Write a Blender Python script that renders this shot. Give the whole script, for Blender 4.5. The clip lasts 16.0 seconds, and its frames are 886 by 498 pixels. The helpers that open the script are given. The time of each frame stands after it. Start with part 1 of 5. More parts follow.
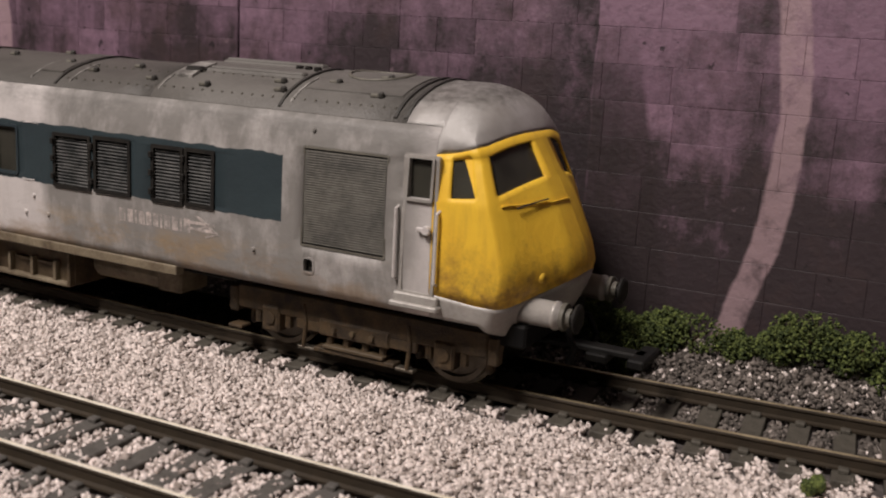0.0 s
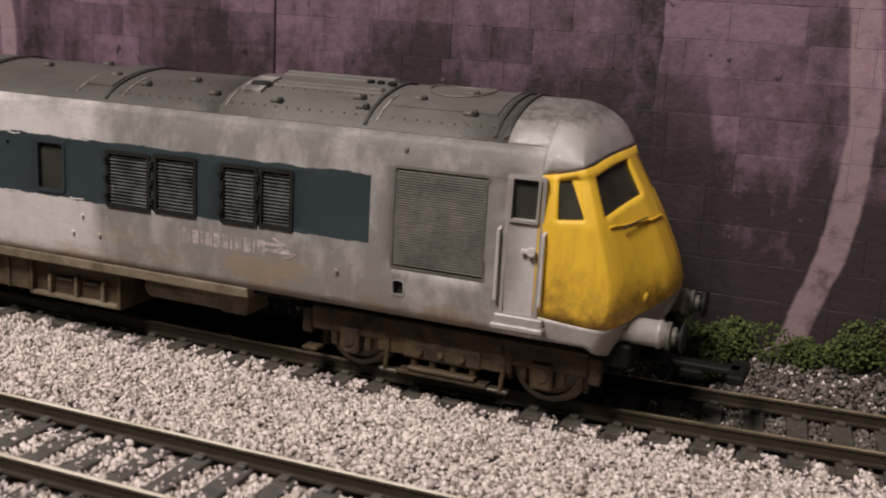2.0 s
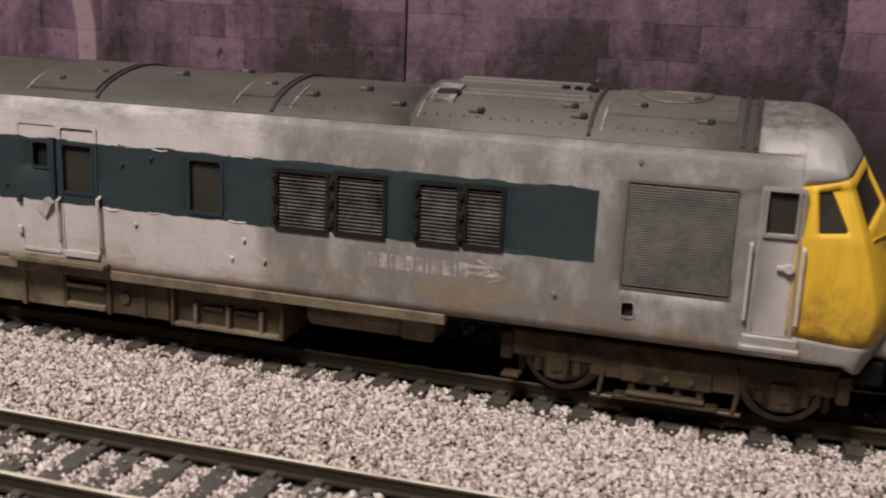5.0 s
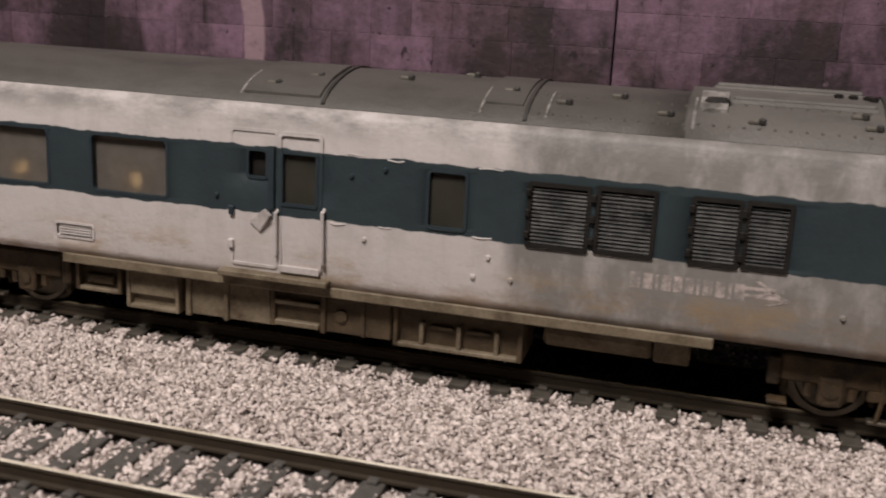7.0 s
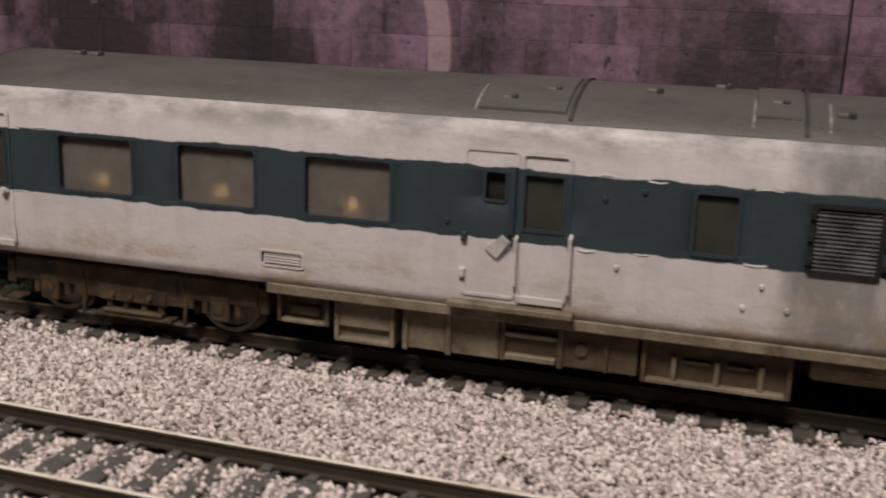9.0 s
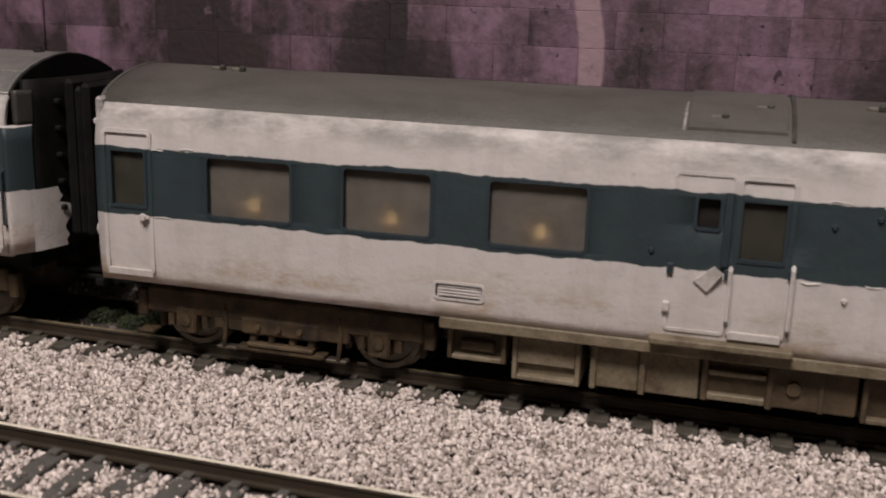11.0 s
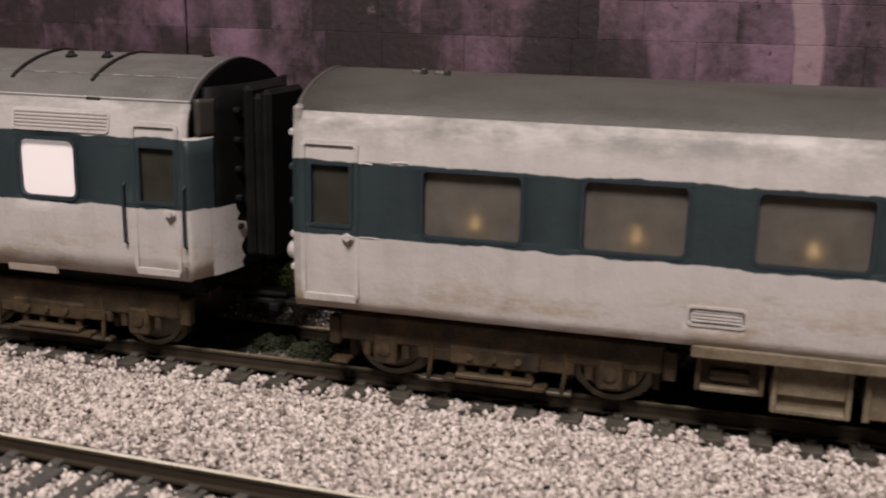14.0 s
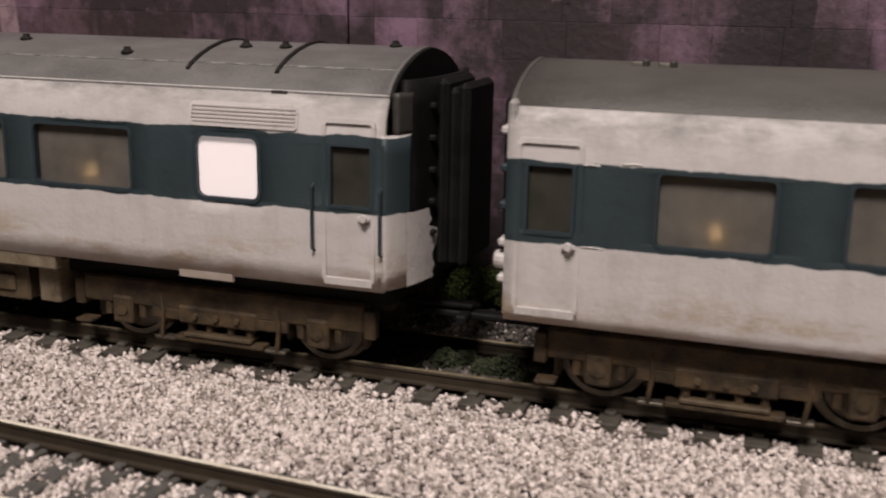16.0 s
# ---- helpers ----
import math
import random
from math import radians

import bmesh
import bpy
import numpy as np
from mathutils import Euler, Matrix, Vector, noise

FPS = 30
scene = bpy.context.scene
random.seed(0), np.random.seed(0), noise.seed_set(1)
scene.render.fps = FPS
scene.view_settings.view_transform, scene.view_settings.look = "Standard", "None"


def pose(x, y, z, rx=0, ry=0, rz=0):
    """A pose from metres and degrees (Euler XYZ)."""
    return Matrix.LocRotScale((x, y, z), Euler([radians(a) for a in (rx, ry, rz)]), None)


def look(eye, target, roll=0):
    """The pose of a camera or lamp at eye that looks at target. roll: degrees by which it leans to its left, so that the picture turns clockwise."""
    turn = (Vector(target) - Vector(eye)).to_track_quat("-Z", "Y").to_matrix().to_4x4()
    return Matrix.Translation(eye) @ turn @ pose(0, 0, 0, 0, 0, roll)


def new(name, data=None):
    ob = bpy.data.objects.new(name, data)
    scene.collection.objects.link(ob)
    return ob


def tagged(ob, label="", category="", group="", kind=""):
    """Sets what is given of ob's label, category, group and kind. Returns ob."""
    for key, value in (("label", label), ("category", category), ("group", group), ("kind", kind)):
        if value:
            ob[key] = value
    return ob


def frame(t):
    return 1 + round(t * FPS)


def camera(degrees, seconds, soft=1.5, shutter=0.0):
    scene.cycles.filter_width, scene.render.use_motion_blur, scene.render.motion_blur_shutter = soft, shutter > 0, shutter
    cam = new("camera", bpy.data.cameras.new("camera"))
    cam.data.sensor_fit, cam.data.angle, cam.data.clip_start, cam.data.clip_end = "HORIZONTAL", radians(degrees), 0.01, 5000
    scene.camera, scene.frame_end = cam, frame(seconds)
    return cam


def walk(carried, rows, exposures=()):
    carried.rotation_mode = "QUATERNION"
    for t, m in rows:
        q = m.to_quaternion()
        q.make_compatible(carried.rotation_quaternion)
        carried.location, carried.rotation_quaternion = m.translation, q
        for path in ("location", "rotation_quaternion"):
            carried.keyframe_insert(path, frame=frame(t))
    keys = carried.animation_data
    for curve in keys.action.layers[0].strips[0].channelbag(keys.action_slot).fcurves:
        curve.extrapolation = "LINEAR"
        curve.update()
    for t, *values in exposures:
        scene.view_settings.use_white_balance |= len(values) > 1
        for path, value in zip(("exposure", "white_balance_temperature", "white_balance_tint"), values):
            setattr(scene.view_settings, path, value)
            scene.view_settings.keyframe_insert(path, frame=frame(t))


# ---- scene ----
# A model railway at its true small size. All plans below are in UNIT (about a millimetre):
# x along the track towards the cab, y away from the viewer from the track's middle, z up from the sleepers.
UNIT = 0.00095
cam = camera(47.0, 16.0, soft=2.0, shutter=0.5)
cam.data.dof.use_dof = True
cam.data.dof.focus_distance, cam.data.dof.aperture_fstop = 0.172, 34.0
PATH = [
    (0, 106.04, -162.74, 63.48, 27.252, -12.324, 3.119),
    (0.5, 99.61, -164.66, 65.13, 26.280, -12.551, 3.278),
    (1, 92.01, -166.05, 64.92, 25.205, -12.465, 3.005),
    (1.5, 83.97, -169.70, 66.44, 23.304, -12.862, 3.223),
    (2, 75.86, -172.71, 67.34, 22.041, -12.975, 3.171),
    (2.5, 67.14, -175.92, 67.70, 20.465, -12.945, 3.067),
    (3, 56.63, -176.57, 66.19, 18.826, -13.196, 3.151),
    (5.5, 11.95, -177.78, 68.99, 16.528, -13.901, 2.469),
    (6, -0.57, -178.13, 70.06, 16.126, -14.288, 2.757),
    (6.5, -13.06, -177.71, 70.95, 15.862, -14.779, 2.987),
    (7, -25.14, -179.16, 69.12, 15.656, -14.599, 2.764),
    (7.5, -33.92, -179.90, 68.75, 15.560, -14.360, 2.543),
    (8, -45.89, -179.24, 68.12, 15.412, -14.266, 2.736),
    (8.5, -54.57, -176.39, 66.78, 15.952, -14.367, 2.281),
    (9, -66.51, -176.00, 67.65, 16.411, -14.337, 1.978),
    (9.5, -79.42, -175.98, 68.36, 16.109, -14.384, 2.215),
    (12, -111.72, -168.76, 67.07, 14.837, -13.890, 1.643),
    (12.5, -117.83, -168.08, 68.03, 14.570, -14.107, 1.719),
    (13, -127.61, -168.57, 68.28, 14.666, -14.192, 1.740),
    (13.5, -134.70, -167.81, 66.85, 15.175, -14.134, 1.336),
    (14, -142.60, -165.68, 65.41, 15.461, -13.960, 1.145),
    (14.5, -153.21, -164.11, 64.98, 16.394, -13.961, 1.211),
    (15, -161.05, -161.69, 64.32, 16.989, -14.013, 1.256),
    (15.5, -166.41, -160.31, 63.40, 17.195, -14.215, 1.287),
    (16, -172.02, -158.20, 62.99, 18.012, -14.168, 1.043),
]
walk(cam, [(t, pose(x * UNIT, y * UNIT, z * UNIT, 90 + pitch, 0, yaw) @ pose(0, 0, 0, 0, 0, roll)) for t, x, y, z, yaw, pitch, roll in PATH],
     [(0, 0.13), (1.5, 0.07), (3, 0.02), (6, -0.05), (7.5, -0.12), (9.5, -0.17), (12.5, -0.14), (14, -0.05), (16, 0.0)])

# ---- light ----
world = bpy.data.worlds.new("room_air")
world.use_nodes = True
world.node_tree.nodes["Background"].inputs[0].default_value = (1.0, 0.93, 0.90, 1)
world.node_tree.nodes["Background"].inputs[1].default_value = 0.05
scene.world = world


def lamp(name, eye, target, size, watts, colour):
    data = bpy.data.lights.new(name, "AREA")
    data.shape, data.size, data.energy, data.color = "DISK", size, watts, colour
    ob = new(name, data)
    ob.matrix_world = look([v * UNIT for v in eye], [v * UNIT for v in target])
    return ob


lamp("ceiling_lamp_light", (-165, -540, 780), (-110, -20, 0), 0.26, 8.8, (1.0, 0.895, 0.855))


# ---- materials ----
def shader(name):
    m = bpy.data.materials.new(name)
    m.use_nodes = True
    return m, m.node_tree.nodes, m.node_tree.links, m.node_tree.nodes["Principled BSDF"]


def noise_node(nodes, links, coord, scale, detail=6.0, rough=0.6, stretch=(1, 1, 1)):
    mp = nodes.new("ShaderNodeMapping")
    mp.inputs["Scale"].default_value = stretch
    links.new(coord, mp.inputs["Vector"])
    n = nodes.new("ShaderNodeTexNoise")
    n.inputs["Scale"].default_value, n.inputs["Detail"].default_value, n.inputs["Roughness"].default_value = scale, detail, rough
    links.new(mp.outputs[0], n.inputs["Vector"])
    return n.outputs["Fac"]


def ramp(nodes, links, fac, a, b):
    r = nodes.new("ShaderNodeMapRange")
    r.inputs["From Min"].default_value, r.inputs["From Max"].default_value = a, b
    links.new(fac, r.inputs["Value"])
    return r.outputs[0]


def mixed(nodes, links, fac, a, b):
    m = nodes.new("ShaderNodeMix")
    m.data_type = "RGBA"
    for socket, v in ((m.inputs["Factor"], fac), (m.inputs["A"], a), (m.inputs["B"], b)):
        if isinstance(v, (tuple, float, int)):
            socket.default_value = v if not isinstance(v, tuple) else (*v[:3], 1)
        else:
            links.new(v, socket)
    return m.outputs["Result"]


def calc(nodes, links, kind, a, b=0.0):
    m = nodes.new("ShaderNodeMath")
    m.operation, m.use_clamp = kind, False
    for socket, v in ((m.inputs[0], a), (m.inputs[1], b)):
        if isinstance(v, (float, int)):
            socket.default_value = v
        else:
            links.new(v, socket)
    return m.outputs[0]


def bumped(nodes, links, bsdf, height, strength, distance):
    b = nodes.new("ShaderNodeBump")
    b.inputs["Strength"].default_value, b.inputs["Distance"].default_value = strength, distance
    links.new(height, b.inputs["Height"])
    links.new(b.outputs[0], bsdf.inputs["Normal"])


def plain(name, base, dirt, rough=0.6, metal=0.0, scale=250, mix=(0.4, 0.75), bump=0.3, spec=0.4):
    """Paint, plastic or metal with dirt in two sizes of blotch and a fine relief."""
    m, nodes, links, bsdf = shader(name)
    co = nodes.new("ShaderNodeTexCoord").outputs["Object"]
    big, fine = noise_node(nodes, links, co, scale), noise_node(nodes, links, co, scale * 9, 3)
    fac = calc(nodes, links, "ADD", calc(nodes, links, "MULTIPLY", big, 0.7), calc(nodes, links, "MULTIPLY", fine, 0.3))
    links.new(mixed(nodes, links, ramp(nodes, links, fac, *mix), base, dirt), bsdf.inputs["Base Color"])
    bsdf.inputs["Roughness"].default_value, bsdf.inputs["Metallic"].default_value = rough, metal
    bsdf.inputs["Specular IOR Level"].default_value = spec
    bumped(nodes, links, bsdf, fine, bump, 0.0003)
    return m


WHITE, GRIME, RUST, BLUE = (0.59, 0.555, 0.535), (0.20, 0.19, 0.175), (0.25, 0.16, 0.08), (0.029, 0.043, 0.049)


def livery(name, low, high, end, patch):
    """Hand-painted off-white sides with a slate-blue band from low to high, up to x = end; soot, rust and a grey patch."""
    m, nodes, links, bsdf = shader(name)
    co = nodes.new("ShaderNodeTexCoord").outputs["Object"]
    sep = nodes.new("ShaderNodeSeparateXYZ")
    links.new(co, sep.inputs[0])
    X, Z = sep.outputs[0], sep.outputs[2]
    wob = noise_node(nodes, links, co, 190, 3, 0.6)
    wave = calc(nodes, links, "MULTIPLY", calc(nodes, links, "SUBTRACT", wob, 0.5), 0.0015)
    zz = calc(nodes, links, "ADD", Z, wave)
    band = calc(nodes, links, "MULTIPLY", ramp(nodes, links, zz, low * UNIT, low * UNIT + 0.00012), ramp(nodes, links, zz, high * UNIT + 0.00012, high * UNIT))
    band = calc(nodes, links, "MULTIPLY", band, ramp(nodes, links, calc(nodes, links, "ADD", X, calc(nodes, links, "MULTIPLY", wave, 0.3)), end * UNIT + 0.0001, end * UNIT))
    soot = ramp(nodes, links, noise_node(nodes, links, co, 85, 10, 0.75, (1, 1, 1.3)), 0.50, 0.78)
    streak = ramp(nodes, links, noise_node(nodes, links, co, 300, 5, 0.6, (1, 1, 0.16)), 0.47, 0.75)
    white = mixed(nodes, links, calc(nodes, links, "MULTIPLY", soot, 0.36), WHITE, GRIME)
    white = mixed(nodes, links, calc(nodes, links, "MULTIPLY", streak, 0.24), white, (0.33, 0.30, 0.27))
    # the dry-brushed grey patch on the engine-room panels
    edge = calc(nodes, links, "MULTIPLY", calc(nodes, links, "SUBTRACT", noise_node(nodes, links, co, 90, 4), 0.5), 0.006)
    xx = calc(nodes, links, "ADD", X, edge)
    inside = calc(nodes, links, "MULTIPLY", ramp(nodes, links, xx, patch[0] * UNIT, patch[0] * UNIT + 0.003), ramp(nodes, links, xx, patch[1] * UNIT + 0.006, patch[1] * UNIT))
    blot = ramp(nodes, links, noise_node(nodes, links, co, 130, 6, 0.65, (1, 1, 0.5)), 0.20, 0.52)
    white = mixed(nodes, links, calc(nodes, links, "MULTIPLY", calc(nodes, links, "MULTIPLY", inside, blot), 0.80), white, (0.15, 0.145, 0.13))
    # dark smears wiped down from the roof paint
    smear = calc(nodes, links, "MULTIPLY", ramp(nodes, links, noise_node(nodes, links, co, 120, 7, 0.7, (0.7, 1, 1.7)), 0.38, 0.60), ramp(nodes, links, calc(nodes, links, "ADD", Z, wave), (high + 1.5) * UNIT, (high + 5.5) * UNIT))
    white = mixed(nodes, links, calc(nodes, links, "MULTIPLY", smear, 0.66), white, (0.13, 0.125, 0.115))
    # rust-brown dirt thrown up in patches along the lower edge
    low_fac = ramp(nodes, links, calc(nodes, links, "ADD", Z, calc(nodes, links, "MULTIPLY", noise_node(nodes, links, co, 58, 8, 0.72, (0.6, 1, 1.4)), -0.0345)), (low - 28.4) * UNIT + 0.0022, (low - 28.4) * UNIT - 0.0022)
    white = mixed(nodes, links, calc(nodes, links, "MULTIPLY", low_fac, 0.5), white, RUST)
    # ochre smears of their own shape on the lower panels
    ochre = calc(nodes, links, "MULTIPLY", ramp(nodes, links, noise_node(nodes, links, co, 48, 9, 0.74, (0.75, 1, 1.9)), 0.50, 0.62), ramp(nodes, links, zz, (low - 3.5) * UNIT, (low - 7.5) * UNIT))
    white = mixed(nodes, links, calc(nodes, links, "MULTIPLY", ochre, 0.62), white, (0.34, 0.23, 0.11))
    # fine dark scratches
    scratch = ramp(nodes, links, noise_node(nodes, links, co, 420, 9, 0.8, (0.5, 1, 1)), 0.635, 0.68)
    white = mixed(nodes, links, calc(nodes, links, "MULTIPLY", scratch, 0.45), white, (0.20, 0.17, 0.14))
    blue = mixed(nodes, links, ramp(nodes, links, noise_node(nodes, links, co, 140, 5), 0.4, 0.7), BLUE, (0.035, 0.052, 0.058))
    links.new(mixed(nodes, links, band, white, blue), bsdf.inputs["Base Color"])
    bsdf.inputs["Roughness"].default_value = 0.52
    bsdf.inputs["Specular IOR Level"].default_value = 0.35
    lump = calc(nodes, links, "ADD", noise_node(nodes, links, co, 330, 4), calc(nodes, links, "MULTIPLY", noise_node(nodes, links, co, 1500, 3), 0.35))
    bumped(nodes, links, bsdf, lump, 0.17, 0.0009)
    return m


def nose_paint(name):
    """Warning yellow, brushed on unevenly, with brown road dirt rubbed into the lower panels and the brow."""
    m, nodes, links, bsdf = shader(name)
    co = nodes.new("ShaderNodeTexCoord").outputs["Object"]
    sep = nodes.new("ShaderNodeSeparateXYZ")
    links.new(co, sep.inputs[0])
    Z = sep.outputs[2]
    tone = mixed(nodes, links, ramp(nodes, links, noise_node(nodes, links, co, 120, 5), 0.35, 0.7), (0.90, 0.58, 0.050), (0.82, 0.49, 0.042))
    cloud = noise_node(nodes, links, co, 150, 9, 0.75, (1, 1, 0.6))
    reach = calc(nodes, links, "ADD", Z, calc(nodes, links, "MULTIPLY", cloud, -0.026))
    rub = calc(nodes, links, "MULTIPLY", ramp(nodes, links, reach, 0.0155, 0.0075), ramp(nodes, links, noise_node(nodes, links, co, 420, 7, 0.7), 0.30, 0.62))
    col = mixed(nodes, links, calc(nodes, links, "MULTIPLY", rub, 0.8), tone, (0.20, 0.105, 0.035))
    scuff = ramp(nodes, links, noise_node(nodes, links, co, 260, 9, 0.8, (1, 1, 1.5)), 0.60, 0.70)
    col = mixed(nodes, links, calc(nodes, links, "MULTIPLY", scuff, 0.55), col, (0.26, 0.16, 0.05))
    streak = ramp(nodes, links, noise_node(nodes, links, co, 330, 5, 0.6, (1, 1, 0.15)), 0.55, 0.75)
    col = mixed(nodes, links, calc(nodes, links, "MULTIPLY", streak, 0.4), col, (0.45, 0.24, 0.045))
    links.new(col, bsdf.inputs["Base Color"])
    bsdf.inputs["Roughness"].default_value = 0.5
    bsdf.inputs["Specular IOR Level"].default_value = 0.3
    lump = calc(nodes, links, "ADD", noise_node(nodes, links, co, 380, 4), calc(nodes, links, "MULTIPLY", noise_node(nodes, links, co, 1500, 3), 0.35))
    bumped(nodes, links, bsdf, lump, 0.16, 0.0006)
    return m


def roof_paint(name, base, dirt, patchy=(0.62, 0.85)):
    m, nodes, links, bsdf = shader(name)
    co = nodes.new("ShaderNodeTexCoord").outputs["Object"]
    soot = ramp(nodes, links, noise_node(nodes, links, co, 110, 8, 0.7, (0.5, 1, 1)), *patchy)
    fine = noise_node(nodes, links, co, 2200, 3)
    col = mixed(nodes, links, soot, base, dirt)
    links.new(mixed(nodes, links, calc(nodes, links, "MULTIPLY", ramp(nodes, links, fine, 0.5, 0.8), 0.35), col, (base[0] * 1.5, base[1] * 1.5, base[2] * 1.5)), bsdf.inputs["Base Color"])
    bsdf.inputs["Roughness"].default_value = 0.55
    bumped(nodes, links, bsdf, calc(nodes, links, "ADD", fine, noise_node(nodes, links, co, 350, 4)), 0.35, 0.0005)
    return m


def dome_paint(name):
    """Dull silver with soot settled in rough patches on the crown."""
    m, nodes, links, bsdf = shader(name)
    co = nodes.new("ShaderNodeTexCoord").outputs["Object"]
    sep = nodes.new("ShaderNodeSeparateXYZ")
    links.new(co, sep.inputs[0])
    cloud = noise_node(nodes, links, co, 95, 8, 0.72, (0.8, 1, 1))
    reach = calc(nodes, links, "ADD", sep.outputs[2], calc(nodes, links, "MULTIPLY", calc(nodes, links, "SUBTRACT", cloud, 0.5), 0.011))
    crown = ramp(nodes, links, reach, 0.0476, 0.0496)
    flecks = ramp(nodes, links, noise_node(nodes, links, co, 700, 7, 0.75), 0.36, 0.60)
    soot = calc(nodes, links, "MULTIPLY", crown, calc(nodes, links, "ADD", calc(nodes, links, "MULTIPLY", flecks, 0.55), 0.35))
    tone = mixed(nodes, links, ramp(nodes, links, noise_node(nodes, links, co, 150, 6), 0.35, 0.75), (0.47, 0.455, 0.435), (0.33, 0.31, 0.285))
    links.new(mixed(nodes, links, soot, tone, (0.085, 0.080, 0.070)), bsdf.inputs["Base Color"])
    bsdf.inputs["Roughness"].default_value, bsdf.inputs["Metallic"].default_value = 0.40, 0.1
    bumped(nodes, links, bsdf, calc(nodes, links, "ADD", noise_node(nodes, links, co, 500, 5), flecks), 0.25, 0.0005)
    return m


def stone(name, dark, light, chance=0.5, rough=0.9):
    """Loose stones, each with a shade of its own."""
    m, nodes, links, bsdf = shader(name)
    geo = nodes.new("ShaderNodeNewGeometry")
    co = nodes.new("ShaderNodeTexCoord").outputs["Object"]
    r = nodes.new("ShaderNodeValToRGB")
    r.color_ramp.elements[0].color, r.color_ramp.elements[1].color = (*dark, 1), (*light, 1)
    mid = r.color_ramp.elements.new(chance)
    mid.color = (*[(a + b * 1.1) / 2 for a, b in zip(dark, light)], 1)
    links.new(geo.outputs["Random Per Island"], r.inputs[0])
    speck = noise_node(nodes, links, co, 2600, 4)
    links.new(mixed(nodes, links, calc(nodes, links, "MULTIPLY", ramp(nodes, links, speck, 0.45, 0.75), 0.5), r.outputs[0], dark), bsdf.inputs["Base Color"])
    bsdf.inputs["Roughness"].default_value = rough
    bumped(nodes, links, bsdf, speck, 0.5, 0.0003)
    return m


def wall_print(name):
    """Sooty mauve stonework: pale pink blocks under dark runs and blots, darker towards the foot, with lime streaks of
    their own shape.
    """
    m, nodes, links, bsdf = shader(name)
    geo = nodes.new("ShaderNodeNewGeometry")
    info = nodes.new("ShaderNodeObjectInfo")
    P = geo.outputs["Position"]
    sep = nodes.new("ShaderNodeSeparateXYZ")
    links.new(P, sep.inputs[0])
    X, Z = sep.outputs[0], sep.outputs[2]
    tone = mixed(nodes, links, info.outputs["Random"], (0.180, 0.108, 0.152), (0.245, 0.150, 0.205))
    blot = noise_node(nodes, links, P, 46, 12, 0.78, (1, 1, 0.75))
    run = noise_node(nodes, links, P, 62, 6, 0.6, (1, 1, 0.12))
    # blocks turn pinker with height and darker towards the foot
    height_bias = calc(nodes, links, "MULTIPLY", calc(nodes, links, "SUBTRACT", Z, 0.058), 6.6)
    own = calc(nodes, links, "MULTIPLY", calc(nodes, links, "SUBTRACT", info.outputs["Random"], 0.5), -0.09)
    dark_fac = calc(nodes, links, "SUBTRACT", calc(nodes, links, "ADD", calc(nodes, links, "ADD", calc(nodes, links, "MULTIPLY", blot, 1.1), calc(nodes, links, "ADD", own, calc(nodes, links, "MULTIPLY", calc(nodes, links, "SUBTRACT", noise_node(nodes, links, P, 14, 4), 0.5), 0.5))), calc(nodes, links, "MULTIPLY", run, 0.5)), height_bias)
    col = mixed(nodes, links, ramp(nodes, links, dark_fac, 0.65, 0.89), tone, (0.038, 0.027, 0.030))
    # crumbs of bare lime
    grain = ramp(nodes, links, noise_node(nodes, links, P, 420, 5, 0.75), 0.50, 0.72)
    col = mixed(nodes, links, calc(nodes, links, "MULTIPLY", grain, 0.45), col, (0.040, 0.027, 0.034))
    lime = ramp(nodes, links, noise_node(nodes, links, P, 210, 7, 0.75), 0.63, 0.69)
    col = mixed(nodes, links, calc(nodes, links, "MULTIPLY", lime, 0.45), col, (0.34, 0.23, 0.27))
    rusty = ramp(nodes, links, noise_node(nodes, links, P, 30, 8, 0.7), 0.50, 0.66)
    col = mixed(nodes, links, calc(nodes, links, "MULTIPLY", rusty, 0.45), col, (0.082, 0.048, 0.044))
    speck = ramp(nodes, links, noise_node(nodes, links, P, 330, 4, 0.6), 0.66, 0.70)
    col = mixed(nodes, links, calc(nodes, links, "MULTIPLY", speck, 0.8), col, (0.012, 0.009, 0.010))
    # pale vertical streak, once on each printed sheet
    saw = nodes.new("ShaderNodeMath")
    saw.operation = "WRAP"
    wob = calc(nodes, links, "MULTIPLY", calc(nodes, links, "SUBTRACT", noise_node(nodes, links, P, 55, 4), 0.5), 0.0035)
    arc = calc(nodes, links, "SUBTRACT", Z, 50 * UNIT)
    lean = calc(nodes, links, "MULTIPLY", calc(nodes, links, "MULTIPLY", arc, arc), -0.0042 / UNIT)
    links.new(calc(nodes, links, "SUBTRACT", calc(nodes, links, "ADD", X, wob), lean), saw.inputs[0])
    saw.inputs[1].default_value, saw.inputs[2].default_value = (75.4 + 102.6) * UNIT, (75.4 - 102.6) * UNIT
    dist = calc(nodes, links, "ABSOLUTE", calc(nodes, links, "SUBTRACT", saw.outputs[0], 75.4 * UNIT))
    stripe = calc(nodes, links, "MULTIPLY", ramp(nodes, links, dist, 0.0027, 0.0021), ramp(nodes, links, noise_node(nodes, links, P, 150, 7, 0.7), 0.28, 0.50))
    col = mixed(nodes, links, calc(nodes, links, "MULTIPLY", stripe, 0.72), col, (0.40, 0.28, 0.30))
    # a sooty run beside the middle pier of each sheet
    pier = nodes.new("ShaderNodeMath")
    pier.operation = "WRAP"
    links.new(calc(nodes, links, "ADD", X, wob), pier.inputs[0])
    pier.inputs[1].default_value, pier.inputs[2].default_value = (36 + 101.7) * UNIT, (36 - 101.7) * UNIT
